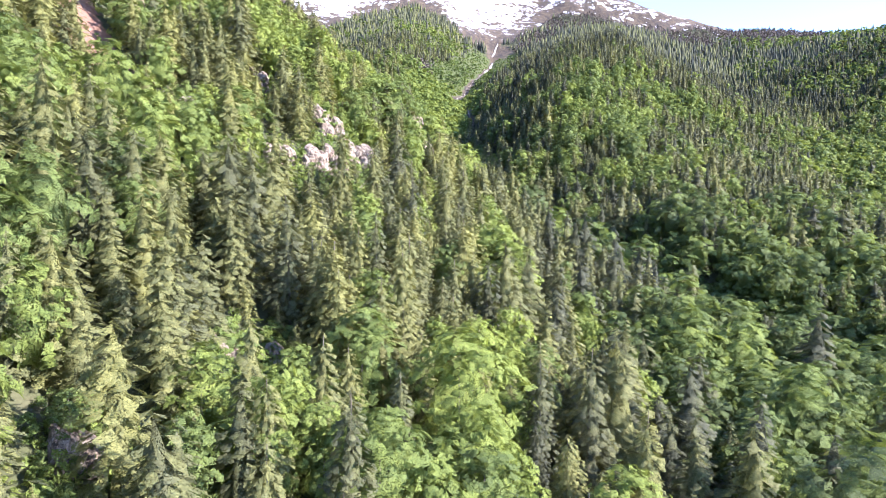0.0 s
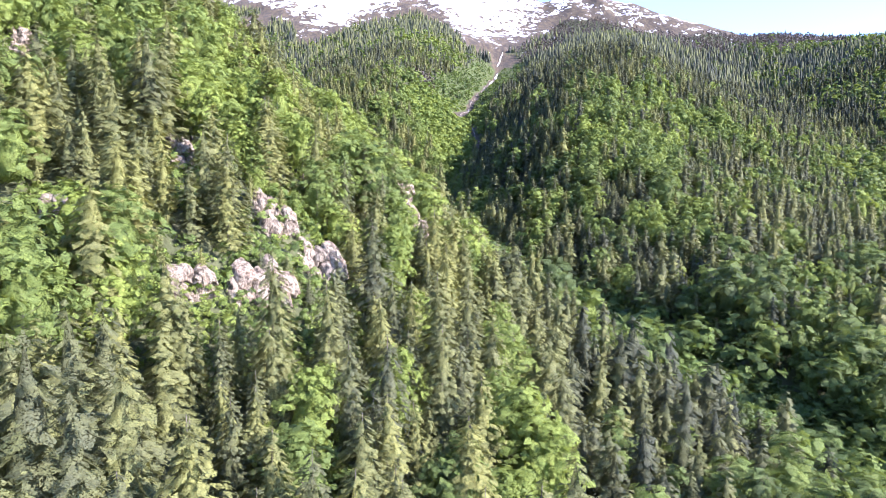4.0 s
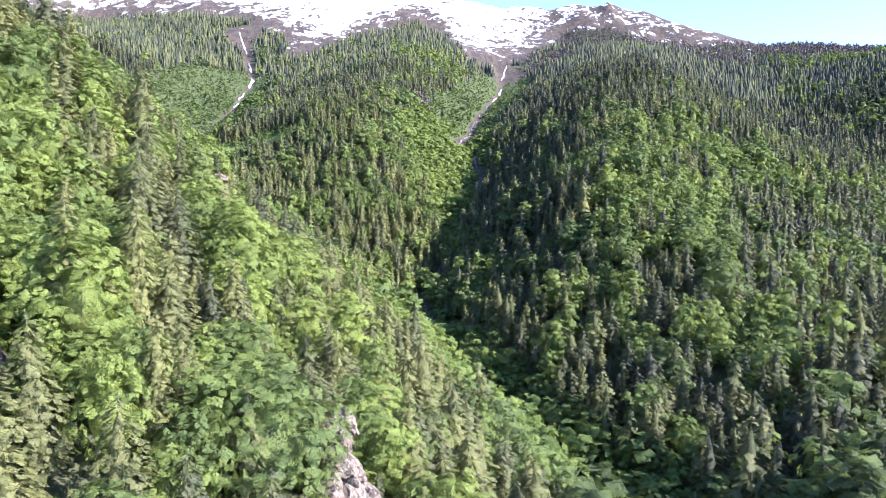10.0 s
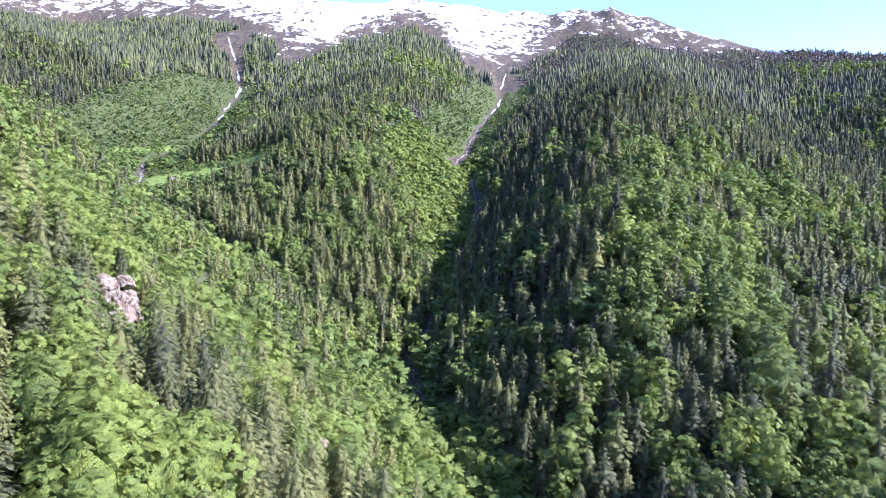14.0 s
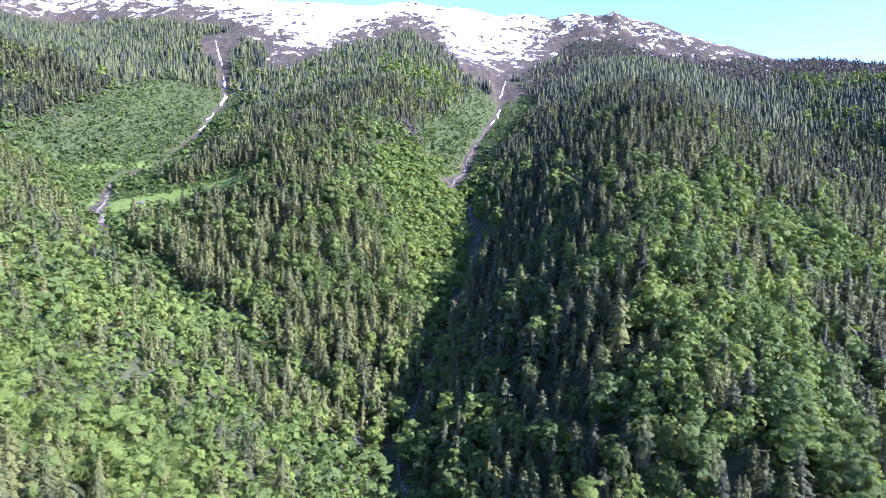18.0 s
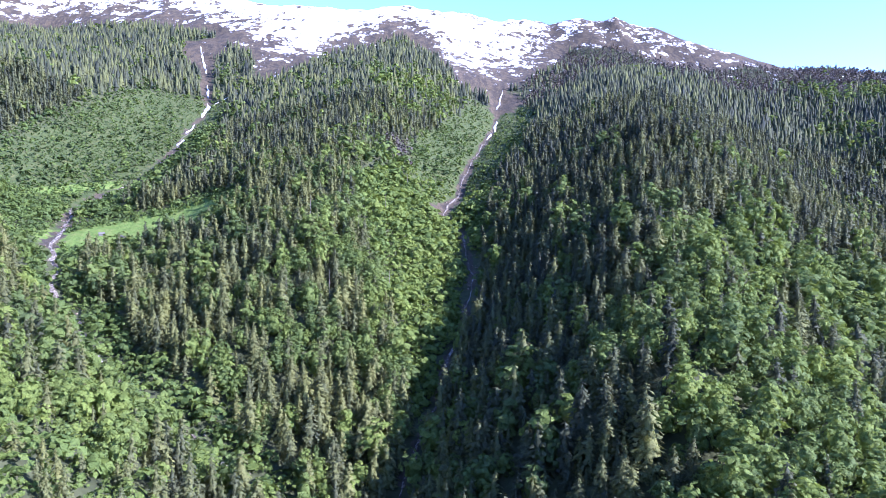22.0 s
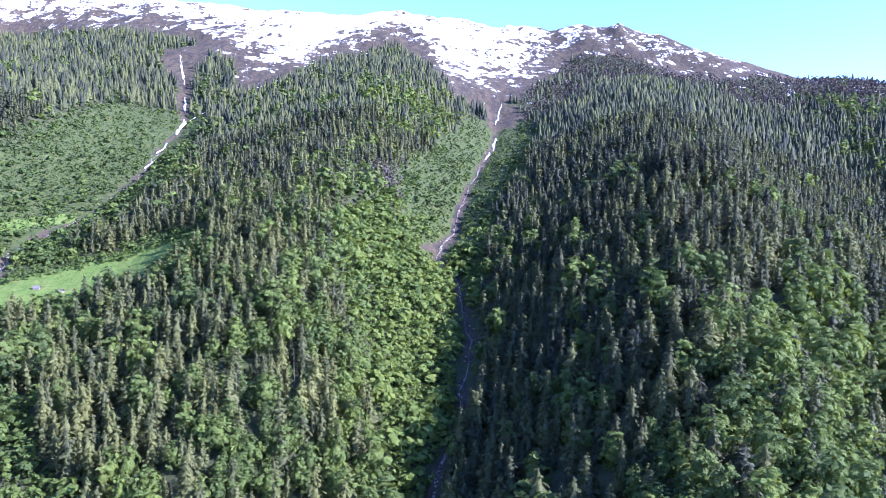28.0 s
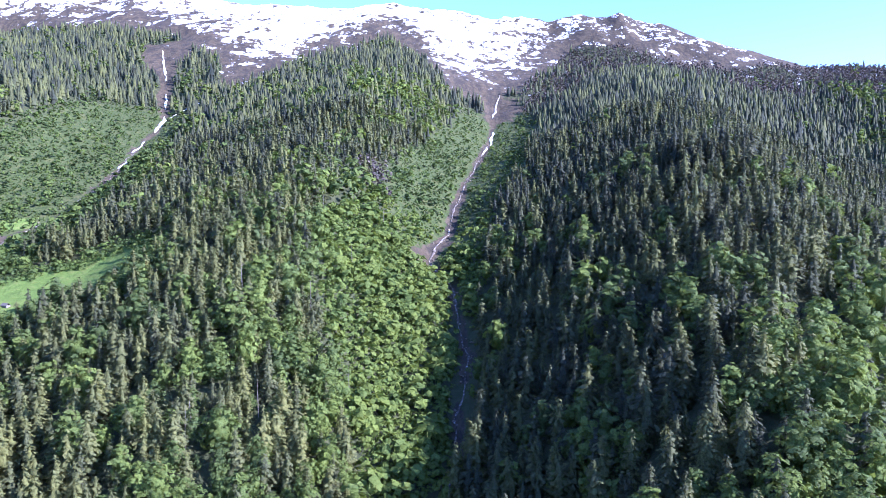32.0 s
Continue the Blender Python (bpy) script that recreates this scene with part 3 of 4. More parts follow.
def scatter(name, shapes, mat, x, y, z, size, spread, tint, label, category, lean=0.03, facing=True):
    """One joined mesh of many plants: the shapes turned, scaled and set at the places."""
    pick = rng.integers(0, len(shapes), len(x))
    all_v, all_f, all_t, all_n, n0 = [], [], [], [], 0
    for k, (sv0, sf0, sn0) in enumerate(shapes):
        w = np.where(pick == k)[0]
        if not len(w):
            continue
        a = rng.uniform(0, 6.2832, len(w))
        c, s = np.cos(a)[:, None], np.sin(a)[:, None]
        wx = (size[w] * spread[w])[:, None]
        hz = sv0[None, :, 2] * size[w][:, None]
        lx, ly = rng.normal(0, lean, len(w))[:, None], rng.normal(0, lean, len(w))[:, None]
        vx = (sv0[None, :, 0] * c - sv0[None, :, 1] * s) * wx + x[w][:, None] + lx * hz
        vy = (sv0[None, :, 0] * s + sv0[None, :, 1] * c) * wx + y[w][:, None] + ly * hz
        v = np.stack([vx, vy, hz + z[w][:, None]], -1)
        all_v.append(v.reshape(-1, 3))
        all_n.append(np.stack([sn0[None, :, 0] * c - sn0[None, :, 1] * s, sn0[None, :, 0] * s + sn0[None, :, 1] * c, np.repeat(sn0[None, :, 2], len(w), 0)], -1).reshape(-1, 3))
        all_f.append((sf0[None] + (n0 + np.arange(len(w)) * len(sv0))[:, None, None]).reshape(-1, 3))
        all_t.append(np.repeat(tint[w], len(sv0)))
        n0 += len(w) * len(sv0)
    if not all_v:
        return None
    ob = mesh_object(name, np.concatenate(all_v), np.concatenate(all_f), mat, (("tint", np.concatenate(all_t)),), smooth=True, normals=np.concatenate(all_n) if facing else None)
    return tagged(ob, label, category, kind="stuff")


# ---- the woods ----
def places(x0, x1, y0, y1, step):
    gx, gy = np.meshgrid(np.arange(x0, x1, step), np.arange(y0, y1, step))
    x = gx.ravel() + rng.uniform(-0.46, 0.46, gx.size) * step
    y = gy.ravel() + rng.uniform(-0.46, 0.46, gx.size) * step
    keep = (np.abs(x) < 0.69 * y + 45)
    return x[keep], y[keep]


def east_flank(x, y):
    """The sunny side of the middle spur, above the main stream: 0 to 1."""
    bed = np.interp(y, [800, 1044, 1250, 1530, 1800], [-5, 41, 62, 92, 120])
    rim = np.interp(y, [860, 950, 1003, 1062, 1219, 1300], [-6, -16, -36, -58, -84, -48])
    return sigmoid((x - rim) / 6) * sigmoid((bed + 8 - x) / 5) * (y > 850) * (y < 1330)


def thicket(x, y):
    """Where low alder scrub grows in place of trees: 0 to 1."""
    gd = line_distance(x, y, MAIN_STREAM)
    out = sigmoid((31 - line_distance(x, y, [(200, 190), (160, 275), (106, 375), (54, 480), (4, 600), (-30, 700)])) / 5)
    out = np.maximum(out, east_flank(x, y))
    out = np.maximum(out, 0.56 * sigmoid((y - 520) / 22) * sigmoid((735 - y) / 14) * sigmoid((-12 - x) / 10))
    out = np.maximum(out, 0.9 * sigmoid((92 - line_distance(x, y, [(-495, 1270), (-505, 1480), (-500, 1780)])) / 12))
    out = np.maximum(out, 0.9 * sigmoid((26 - line_distance(x, y, LEFT_STREAM[1:5])) / 6))
    out = np.maximum(out, 0.9 * sigmoid((62 - line_distance(x, y, LEFT_STREAM[4:9])) / 9) * (x < MEADOW[0][0] + 30))
    return out


BEECH_CREST = [(135, 560), (150, 640), (180, 740), (215, 850), (275, 930), (330, 900)]


def conifer_share(x, y, z):
    s = 0.52 + 0.42 * fbm(x, y, 45, 4, 41)
    crest = sigmoid((48 - line_distance(x, y, BEECH_CREST)) / 14)
    # the shady spur: beeches along its sunny crest, spruce on its upper back and down to the gully
    s = s - 0.50 * crest + 0.38 * sigmoid((x - 60) / 12) * sigmoid((y - 930) / 30) * sigmoid((700 - x) / 30) * (1 - crest) + 0.24 * sigmoid((x - 45) / 15) * sigmoid((y - 460) / 30) * sigmoid((930 - y) / 30)
    s = s + 0.42 * sigmoid((z - 250) / 30) - 0.62 * sigmoid((x - 380) / 25) * sigmoid((z - 330) / 20) * sigmoid(6 * fbm(x, y, 150, 3, 57) + 0.3)
    s = s - 0.55 * sigmoid((x - 400) / 20) * sigmoid((1080 - y) / 40) * sigmoid((95 - z) / 20)
    # the middle spur: spruce, with beech high up towards the gully
    s = s + 0.16 * sigmoid((-50 - x) / 12) * sigmoid((y - 840) / 20) * sigmoid((1500 - y) / 40)
    s = s - 0.75 * sigmoid((70 - line_distance(x, y, [(-150, 1750), (-60, 1850), (40, 1700)])) / 18) * sigmoid(5 * fbm(x, y, 90, 3, 58) + 0.4)
    s = s - 0.45 * sigmoid((40 - line_distance(x, y, [(-30, 1090), (-60, 1240), (-70, 1330)])) / 12)
    s = s - 0.16 * sigmoid((y - 290) / 15) * (y < 640) * (x < 60) + 0.24 * (x < 60) * (y < 640) - 0.30 * sigmoid((-45 - x) / 12) * sigmoid((210 - y) / 20) - 0.12 * (x > 45) * (y < 430)
    return s


def leafless(x, y, z):
    """Birch and beech not yet in leaf, in a belt under the tree line: 0 to 1."""
    belt = sigmoid((z - tree_line(x, y) + 120) / 20) * sigmoid((x - 220) / 60)
    base = np.maximum(belt * 0.85, 0.7 * sigmoid((26 - np.hypot(x + 40, (y - 1370) / 1.6)) / 8))
    return base * (1 + 0.5 * fbm(x, y, 60, 3, 66))


# outcrops: x, y, width, height, blocks; the wood leaves them free on the downhill side
OUTCROPS = [(-42, 249, 16, 10, 8), (-33, 272, 14, 9, 8), (-57, 238, 12, 8, 6), (-44, 271, 11, 10, 6), (-10, 334, 9, 22, 6), (-82, 474, 9, 13, 6),
            (-74, 282, 6, 9, 4), (-37, 150, 6, 4, 4), (-45, 141, 6, 3, 3), (-55, 99, 8, 5, 5), (-71, 318, 7, 9, 4), (-45, 293, 7, 8, 4), (-34, 520, 5, 8, 3), (-20, 540, 5, 7, 3),
            (-90, 242, 6, 6, 3), (-137, 312, 8, 9, 4)]
KEEP_CLEAR = [(x + 0.15 * w, y - 0.25 * w, 0.42 * w + 1.0) for x, y, w, h, n in OUTCROPS]
KEEP_CLEAR += [(x + 0.54 * d, y - 0.84 * d, 6) for x, y in ((-148, 276), (-136, 264), (-126, 252), (-119, 245)) for d in (7, 14, 21)]
KEEP_CLEAR += [(-128, 884, 9), (582, 1534, 12), (-100, 1041, 5), (-335, 1132, 14), (-312, 1128, 12)]


def young(x, y):
    """The tallest growth at a place: only young trees root in the broken ground below the crags."""
    top = np.full(len(x), 60.0)
    for ox, oy, w, h, n in OUTCROPS:
        a, b = (x - ox) * 0.30 - (y - oy) * 0.954, (x - ox) * 0.954 + (y - oy) * 0.30
        top = np.where((a > -9) & (a < 22) & (np.abs(b) < 0.55 * w + 2), np.minimum(top, np.where(a < 0, 10, 2.5 + 0.45 * a)), top)
    return top


def grow(x, y):
    """Sorts places into spruce, broadleaf and scrub, and gives the height of each plant."""
    z = height(x, y)
    snow, bare, grass, scar = cover(x, y, z)
    gd = np.minimum(line_distance(x, y, MAIN_STREAM), line_distance(x, y, LEFT_STREAM))
    u = rng.uniform(0, 1, len(x))
    open_ = (bare > 0.45 + 0.2 * (u - 0.5)) | (scar > 0.3) | (gd < np.interp(y, [600, 720, 1000, 1040], [1.5, 4.0, 4.5, 6.5]) + 2 * u)
    meadow = (line_distance(x, y, MEADOW) < 30 + 10 * u)
    for kx_, ky_, kr_ in KEEP_CLEAR:
        meadow |= np.hypot(x - kx_, y - ky_) < kr_
    th = thicket(x, y) + 0.8 * grass > rng.uniform(0.3, 0.7, len(x))
    open_ |= (grass > 0.5) & (u > 0.85)
    con = conifer_share(x, y, z) > rng.uniform(0.1, 0.9, len(x))
    # on the shady valley side the crowns stand apart
    apart = sigmoid((x - 55) / 15) * sigmoid((y - 470) / 30) * sigmoid((300 - z) / 30)
    ok = ~open_ & ~meadow & (rng.uniform(0, 1, len(x)) > 0.20 * apart)
    return z, ok & ~th & con, ok & ~th & ~con, ok & th


far_con = [far_conifer(rng, 6, w_) for w_ in (0.15, 0.16, 0.17, 0.18, 0.19, 0.16, 0.17, 0.20)]
mid_con = [conifer_shape(rng, 122, 0.088, w_, tiers=15) for w_ in (0.19, 0.20, 0.215, 0.23, 0.24, 0.21, 0.25, 0.20)]
near_con = [conifer_shape(rng, 250, 0.068, w_, tiers=19) for w_ in (0.19, 0.20, 0.215, 0.23, 0.24, 0.21, 0.25, 0.20)]
upper_con = [conifer_shape(rng, 32, 0.15, w_, tiers=9) for w_ in (0.17, 0.18, 0.19, 0.20, 0.21, 0.18, 0.19, 0.22)]
far_bro = [leafy_shape(rng, 4, 24, 0.14, 0.31, core=False) for _ in range(8)]
mid_bro = [leafy_shape(rng, 10, 92, 0.082, w_, 0.18) for w_ in (0.24, 0.26, 0.28, 0.30, 0.33, 0.27, 0.29, 0.31)]
near_bro = [leafy_shape(rng, 16, 215, 0.054, w_, 0.16) for w_ in (0.23, 0.25, 0.27, 0.29, 0.31, 0.33, 0.26, 0.28)]
mid_shrub = [leafy_shape(rng, 3, 18, 0.27, 0.55, 0.0, core=False) for _ in range(8)]
mid_bush = [leafy_shape(rng, 4, 30, 0.20, 0.55, 0.0, core=False) for _ in range(8)]
near_shrub = [leafy_shape(rng, 6, 52, 0.14, 0.55, 0.0, core=False) for _ in range(8)]

ZONES = [("near", -260, 350, 40, 640, 7.9, 3.6, mid_con, mid_bro, near_shrub, 28.0),
         ("lower", -300, 620, 640, 900, 8.2, 4.6, mid_con, mid_bro, mid_bush, 28.0),
         ("middle", -620, 900, 900, 1260, 8.6, 4.3, mid_con, mid_bro, mid_bush, 27.0),
         ("upper", -900, 1200, 1260, 1640, 9.2, 5.4, upper_con, far_bro, mid_shrub, 25.0),
         ("far", -1900, 1900, 1640, 2560, 10.4, 6.8, far_con, far_bro, mid_shrub, 24.0)]


def close_by(x, y):
    """The slopes that lie nearest to the flight line."""
    d = line_distance(x, y, [(0, 60), (-40, 200), (-60, 330), (-75, 520), (-75, 640)])
    return (d < 95) | (line_distance(x, y, [(50, 190), (110, 235), (150, 300)]) < 50) | (line_distance(x, y, [(95, 540), (130, 660), (170, 840)]) < 70) | (line_distance(x, y, [(-60, 850), (-85, 930), (-40, 980)]) < 60)


def site_light_tint(x, y, name):
    """Sunlight and shade put into leaf colour: sunny slopes lighter, yellower; shady spruce darker."""
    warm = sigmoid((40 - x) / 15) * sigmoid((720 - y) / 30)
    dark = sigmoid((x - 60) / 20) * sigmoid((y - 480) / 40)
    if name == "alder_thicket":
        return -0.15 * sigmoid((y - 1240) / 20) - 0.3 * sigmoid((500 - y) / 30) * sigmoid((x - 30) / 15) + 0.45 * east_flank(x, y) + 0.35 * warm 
    # far slopes lean to the spruce ramp's bluish dark end in place of haze
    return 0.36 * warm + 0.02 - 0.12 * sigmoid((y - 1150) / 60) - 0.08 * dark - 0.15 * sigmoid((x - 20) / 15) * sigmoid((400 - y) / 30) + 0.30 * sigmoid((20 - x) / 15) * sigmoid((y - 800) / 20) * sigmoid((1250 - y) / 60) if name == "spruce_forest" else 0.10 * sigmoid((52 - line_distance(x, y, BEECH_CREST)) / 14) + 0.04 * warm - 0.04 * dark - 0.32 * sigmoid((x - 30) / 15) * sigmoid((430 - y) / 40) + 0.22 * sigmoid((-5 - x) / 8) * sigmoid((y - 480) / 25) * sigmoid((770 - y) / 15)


wood = {}
mid_leaf = {spruce_leaf: spruce_leaf_mid, beech_leaf: beech_leaf_mid, shrub_leaf: shrub_leaf_mid}
far_leaf = {spruce_leaf: spruce_leaf_far, beech_leaf: beech_leaf_far, shrub_leaf: shrub_leaf_far}
for zone, x0, x1, y0, y1, step, shrub_step, con_s, bro_s, shr_s, tall in ZONES:
    x, y = places(x0, x1, y0, y1, step)
    z, con, bro, shr = grow(x, y)
    grey = (con | bro) & (leafless(x, y, z) > rng.uniform(0.25, 0.75, len(x)))
    con, bro = con & ~grey, bro & ~grey
    sx, sy = places(x0, x1, y0, y1, shrub_step)
    sz, _, _, low = grow(sx, sy)
    for sel, px, py, pz, shapes, fine, mat, name, label, cat, hi, wide in (
            (con, x, y, z, con_s, near_con, spruce_leaf, "spruce_forest", "dense dark green spruce forest covering the %s slopes" % zone, "conifer forest", 0.9, 1.0),
            (bro, x, y, z, bro_s, near_bro, beech_leaf, "broadleaf_forest", "fresh green broadleaf trees in spring leaf on the %s slopes" % zone, "broadleaf forest", 0.78, 1.1),
            (low, sx, sy, sz, shr_s, None, shrub_leaf, "alder_thicket", "low bright green alder scrub on the %s slopes" % zone, "shrubs", 0.20, 1.15),
            (grey, x, y, z, far_bro, None, bare_twigs, "leafless_wood", "grey-purple trees not yet in leaf on the %s slopes" % zone, "bare trees", 0.62, 0.8)):
        n = int(sel.sum())
        if not n:
            continue
        size = tall * hi * (np.clip(rng.normal(1.0, 0.25, n), 0.45, 1.6) if hi > 0.5 else np.clip(rng.lognormal(-0.08, 0.5, n), 0.45, 2.3))
        if hi > 0.5 and zone != "near":
            size = size * (0.92 if name == "broadleaf_forest" else 0.96)
        if hi < 0.5:
            size = size * (1 + 0.4 * (py[sel] < 600))
            size = size * (1 - 0.3 * (cover(px[sel], py[sel], pz[sel])[2] > 0.4)) * (1 + 0.15 * east_flank(px[sel], py[sel]))
        if hi > 0.5:
            # young wood on the shoulder of the near hill
            size = size * (1 - 0.40 * sigmoid((py[sel] - 490) / 18) * sigmoid((730 - py[sel]) / 15) * sigmoid((5 - px[sel]) / 10))
        size = np.minimum(size, young(px[sel], py[sel]))
        crowd = [px[sel], py[sel], pz[sel] - 0.4, size, wide * rng.uniform(0.82, 1.2, n), np.clip(rng.uniform(0.12, 0.88, n) + site_light_tint(px[sel], py[sel], name), 0, 1.25)]
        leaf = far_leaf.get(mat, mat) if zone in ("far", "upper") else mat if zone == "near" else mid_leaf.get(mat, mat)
        if fine and zone not in ("far", "upper"):
            near_by = close_by(crowd[0], crowd[1])
            part_by = [k[near_by] for k in crowd]
            crowd = [k[~near_by] for k in crowd]
            if zone == "near":
                # the trees beside the flight line stand singly, further down
                d = line_distance(part_by[0], part_by[1], [(10, 80), (-30, 300), (-60, 470)])
                order = np.argsort(d)
                wood[name] = [k[order[:300]] for k in part_by]
                part_by = [k[order[300:]] for k in part_by]
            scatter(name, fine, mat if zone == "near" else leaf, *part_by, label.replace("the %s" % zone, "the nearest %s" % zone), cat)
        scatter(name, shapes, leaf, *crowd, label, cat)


# undergrowth round the crags and in the gaps of the near wood
ux, uy = places(-150, 120, 60, 560, 1.9)
near_crag = np.zeros(len(ux), bool)
for kx_, ky_, kr_ in KEEP_CLEAR[:len(OUTCROPS)]:
    near_crag |= np.hypot(ux - kx_, uy - ky_) < kr_ + 6
near_crag |= young(ux, uy) < 50
pick_ = near_crag | (rng.uniform(0, 1, len(ux)) < 0.03)
ux, uy = ux[pick_], uy[pick_]
n_ = len(ux)
hx, hy = [], []
for ox, oy, w, h, n in OUTCROPS:
    k = int(1.5 * w)
    hx.append(ox + rng.uniform(-0.6, 0.6, k) * w)
    hy.append(oy + 0.55 * h + 2.0 + rng.uniform(0.0, 6.0, k))
ux, uy = np.r_[ux, np.concatenate(hx)], np.r_[uy, np.concatenate(hy)]
n_ = len(ux)
scatter("undergrowth", mid_shrub, shrub_leaf, ux, uy, height(ux, uy) - 0.2, rng.uniform(1.2, 4.2, n_), rng.uniform(0.9, 1.3, n_), rng.uniform(0.2, 1.2, n_), "yellow-green bushes and young growth under the trees", "bushes")


# ---- single trees ----
bark, nt_, bs_ = material("tree_bark")
nt_.links.new(ramp(nt_, [(0.3, (0.07, 0.055, 0.042)), (0.7, (0.19, 0.165, 0.14))], noise_node(nt_, 3.0, 5.0, 0.6, (1, 1, 0.25))), bs_.inputs["Base Color"])
bs_.inputs["Roughness"].default_value = 0.95


def trunk_shape(top, thick, limbs, r, sides=7):
    """A tapered trunk with a few rising limbs, one unit high in all."""
    s = Shape()

    def tube(p, q, a, b, n=sides):
        p, q = np.array(p, float), np.array(q, float)
        ax = (q - p) / np.linalg.norm(q - p)
        e = np.cross(ax, (0.3, 0.9, 0.2))
        e /= np.linalg.norm(e)
        g = np.cross(ax, e)
        ang = np.arange(n) * 6.2832 / n
        v = [p + a * (math.cos(t) * e + math.sin(t) * g) for t in ang] + [q + b * (math.cos(t) * e + math.sin(t) * g) for t in ang]
        s.add(v, [(i, (i + 1) % n, n + (i + 1) % n) for i in range(n)] + [(i, n + (i + 1) % n, n + i) for i in range(n)])
    bend = r.normal(0, 0.008, 2)
    tube((0, 0, -0.05), (bend[0], bend[1], top * 0.5), thick, thick * 0.62)
    tube((bend[0], bend[1], top * 0.5), (0, 0, top), thick * 0.62, thick * 0.12)
    for k in range(limbs):
        z = top * r.uniform(0.3, 0.8)
        a = 2.4 * k
        tube((0, 0, z), (0.13 * math.cos(a), 0.13 * math.sin(a), z + r.uniform(0.06, 0.14)), thick * 0.35, thick * 0.1, 4)
    return s.done()


def part(name, shape, mat, parent, label="", smooth=True):
    ob = mesh_object(name, shape[0], shape[1], mat, smooth=smooth, normals=shape[2] if name == "crown" else None)
    ob.parent = parent
    return tagged(ob, label)


def tree_thing(name, crown, trunk, mat, label, category, group):
    root = new(name)
    part("trunk", trunk, bark, root)
    part("crown", crown, mat, root)
    return tagged(root, label, category, group)


def plant(models, spots):
    """The first spots take the models themselves, the others copies of them."""
    for i, (x, y, z, size, wide, tint) in enumerate(zip(*spots)):
        m = Matrix.LocRotScale((x, y, z), Euler((rng.normal(0, 0.02), rng.normal(0, 0.02), rng.uniform(0, 6.28))), (size * wide, size * wide, size))
        if i < len(models):
            models[i].matrix_basis = m
        else:
            k = models[i % len(models)]
            own = k.scale.copy()
            k.scale = (1, 1, 1)
            copy_thing(k, m)
            k.scale = own


spruces = [tree_thing("spruce_tree", conifer_shape(rng, 640, 0.046, rng.uniform(0.185, 0.235), 0.04, 26), trunk_shape(0.95, 0.014, 0, rng), spruce_leaf_one,
                      "tall green spruce with drooping boughs on the steep wooded slope", "spruce", "spruces on the near slope") for _ in range(7)]
plant(spruces, wood["spruce_forest"])
beeches = [tree_thing("broadleaf_tree", leafy_shape(rng, 20, 560, 0.038, rng.uniform(0.24, 0.32), 0.14), trunk_shape(0.8, 0.016, 5, rng), beech_leaf_one,
                      "fresh light green broadleaf tree in spring leaf on the steep slope", "broadleaf tree", "broadleaf trees on the near slope") for _ in range(7)]
plant(beeches, wood["broadleaf_forest"])


# ---- rock outcrops ----
ROCK3_V, ROCK3_F = finer(*finer(ICO2_V, ICO2_F))
rock, nt_, bs_ = material("pale_limestone")
crack = noise_node(nt_, 0.5, 9.0, 0.74, (1.3, 1.3, 0.7))
stain = noise_node(nt_, 0.25, 4.0, 0.6)
col_ = ramp(nt_, [(0.35, (0.050, 0.038, 0.026)), (0.44, (0.14, 0.108, 0.074)), (0.54, (0.30, 0.250, 0.182)), (0.73, (0.43, 0.372, 0.282))], crack)
col_ = mix(nt_, ramp(nt_, [(0.5, (0, 0, 0)), (0.68, (0.55, 0.55, 0.55))], stain), col_, (0.30, 0.205, 0.145, 1))
vor = nt_.nodes.new("ShaderNodeTexVoronoi")
vor.feature = "DISTANCE_TO_EDGE"
vor.inputs["Scale"].default_value = 0.75
warp = nt_.nodes.new("ShaderNodeNewGeometry").outputs["Position"]
bend_ = node(nt_, "ShaderNodeTexNoise", Scale=0.8, Detail=4.0)
add_ = nt_.nodes.new("ShaderNodeVectorMath")
add_.operation = "MULTIPLY_ADD"
add_.inputs[1].default_value = (1.6, 1.6, 1.6)
nt_.links.new(warp, bend_.inputs["Vector"])
nt_.links.new(bend_.outputs["Color"], add_.inputs[0])
nt_.links.new(warp, add_.inputs[2])
nt_.links.new(add_.outputs[0], vor.inputs["Vector"])
col_ = mix(nt_, 1.0, col_, ramp(nt_, [(0.0, (0.40, 0.36, 0.33)), (0.05, (1, 1, 1))], vor.outputs["Distance"]), "MULTIPLY")
nt_.links.new(col_, bs_.inputs["Base Color"])
bs_.inputs["Roughness"].default_value = 0.92
bump_ = node(nt_, "ShaderNodeBump", Strength=1.0, Distance=1.2)
nt_.links.new(crack, bump_.inputs["Height"])
nt_.links.new(bump_.outputs["Normal"], bs_.inputs["Normal"])


def block(w, d, h, r):
    """A broken block: boxy, ledged and jagged."""
    v = np.sign(ROCK3_V) * np.abs(ROCK3_V) ** 0.55
    f = r.uniform(-9, 9, 3)
    k = np.array([noise.noise(Vector(p) * 1.5 + Vector(f)) for p in v])
    fine = np.array([noise.noise(Vector(p) * 4.0 + Vector(f)) for p in v])
    ledge = 0.10 * np.round(v[:, 2] * 3 + k)
    crag = np.array([noise.noise(Vector((p[0] * 7, p[1] * 7, p[2] * 3)) + Vector(f)) for p in v])
    v = v * (1 + 0.34 * k + 0.16 * fine + 0.10 * crag - ledge * 0.35)[:, None]
    return v * np.array([w, d, h]) / 2, ROCK3_F


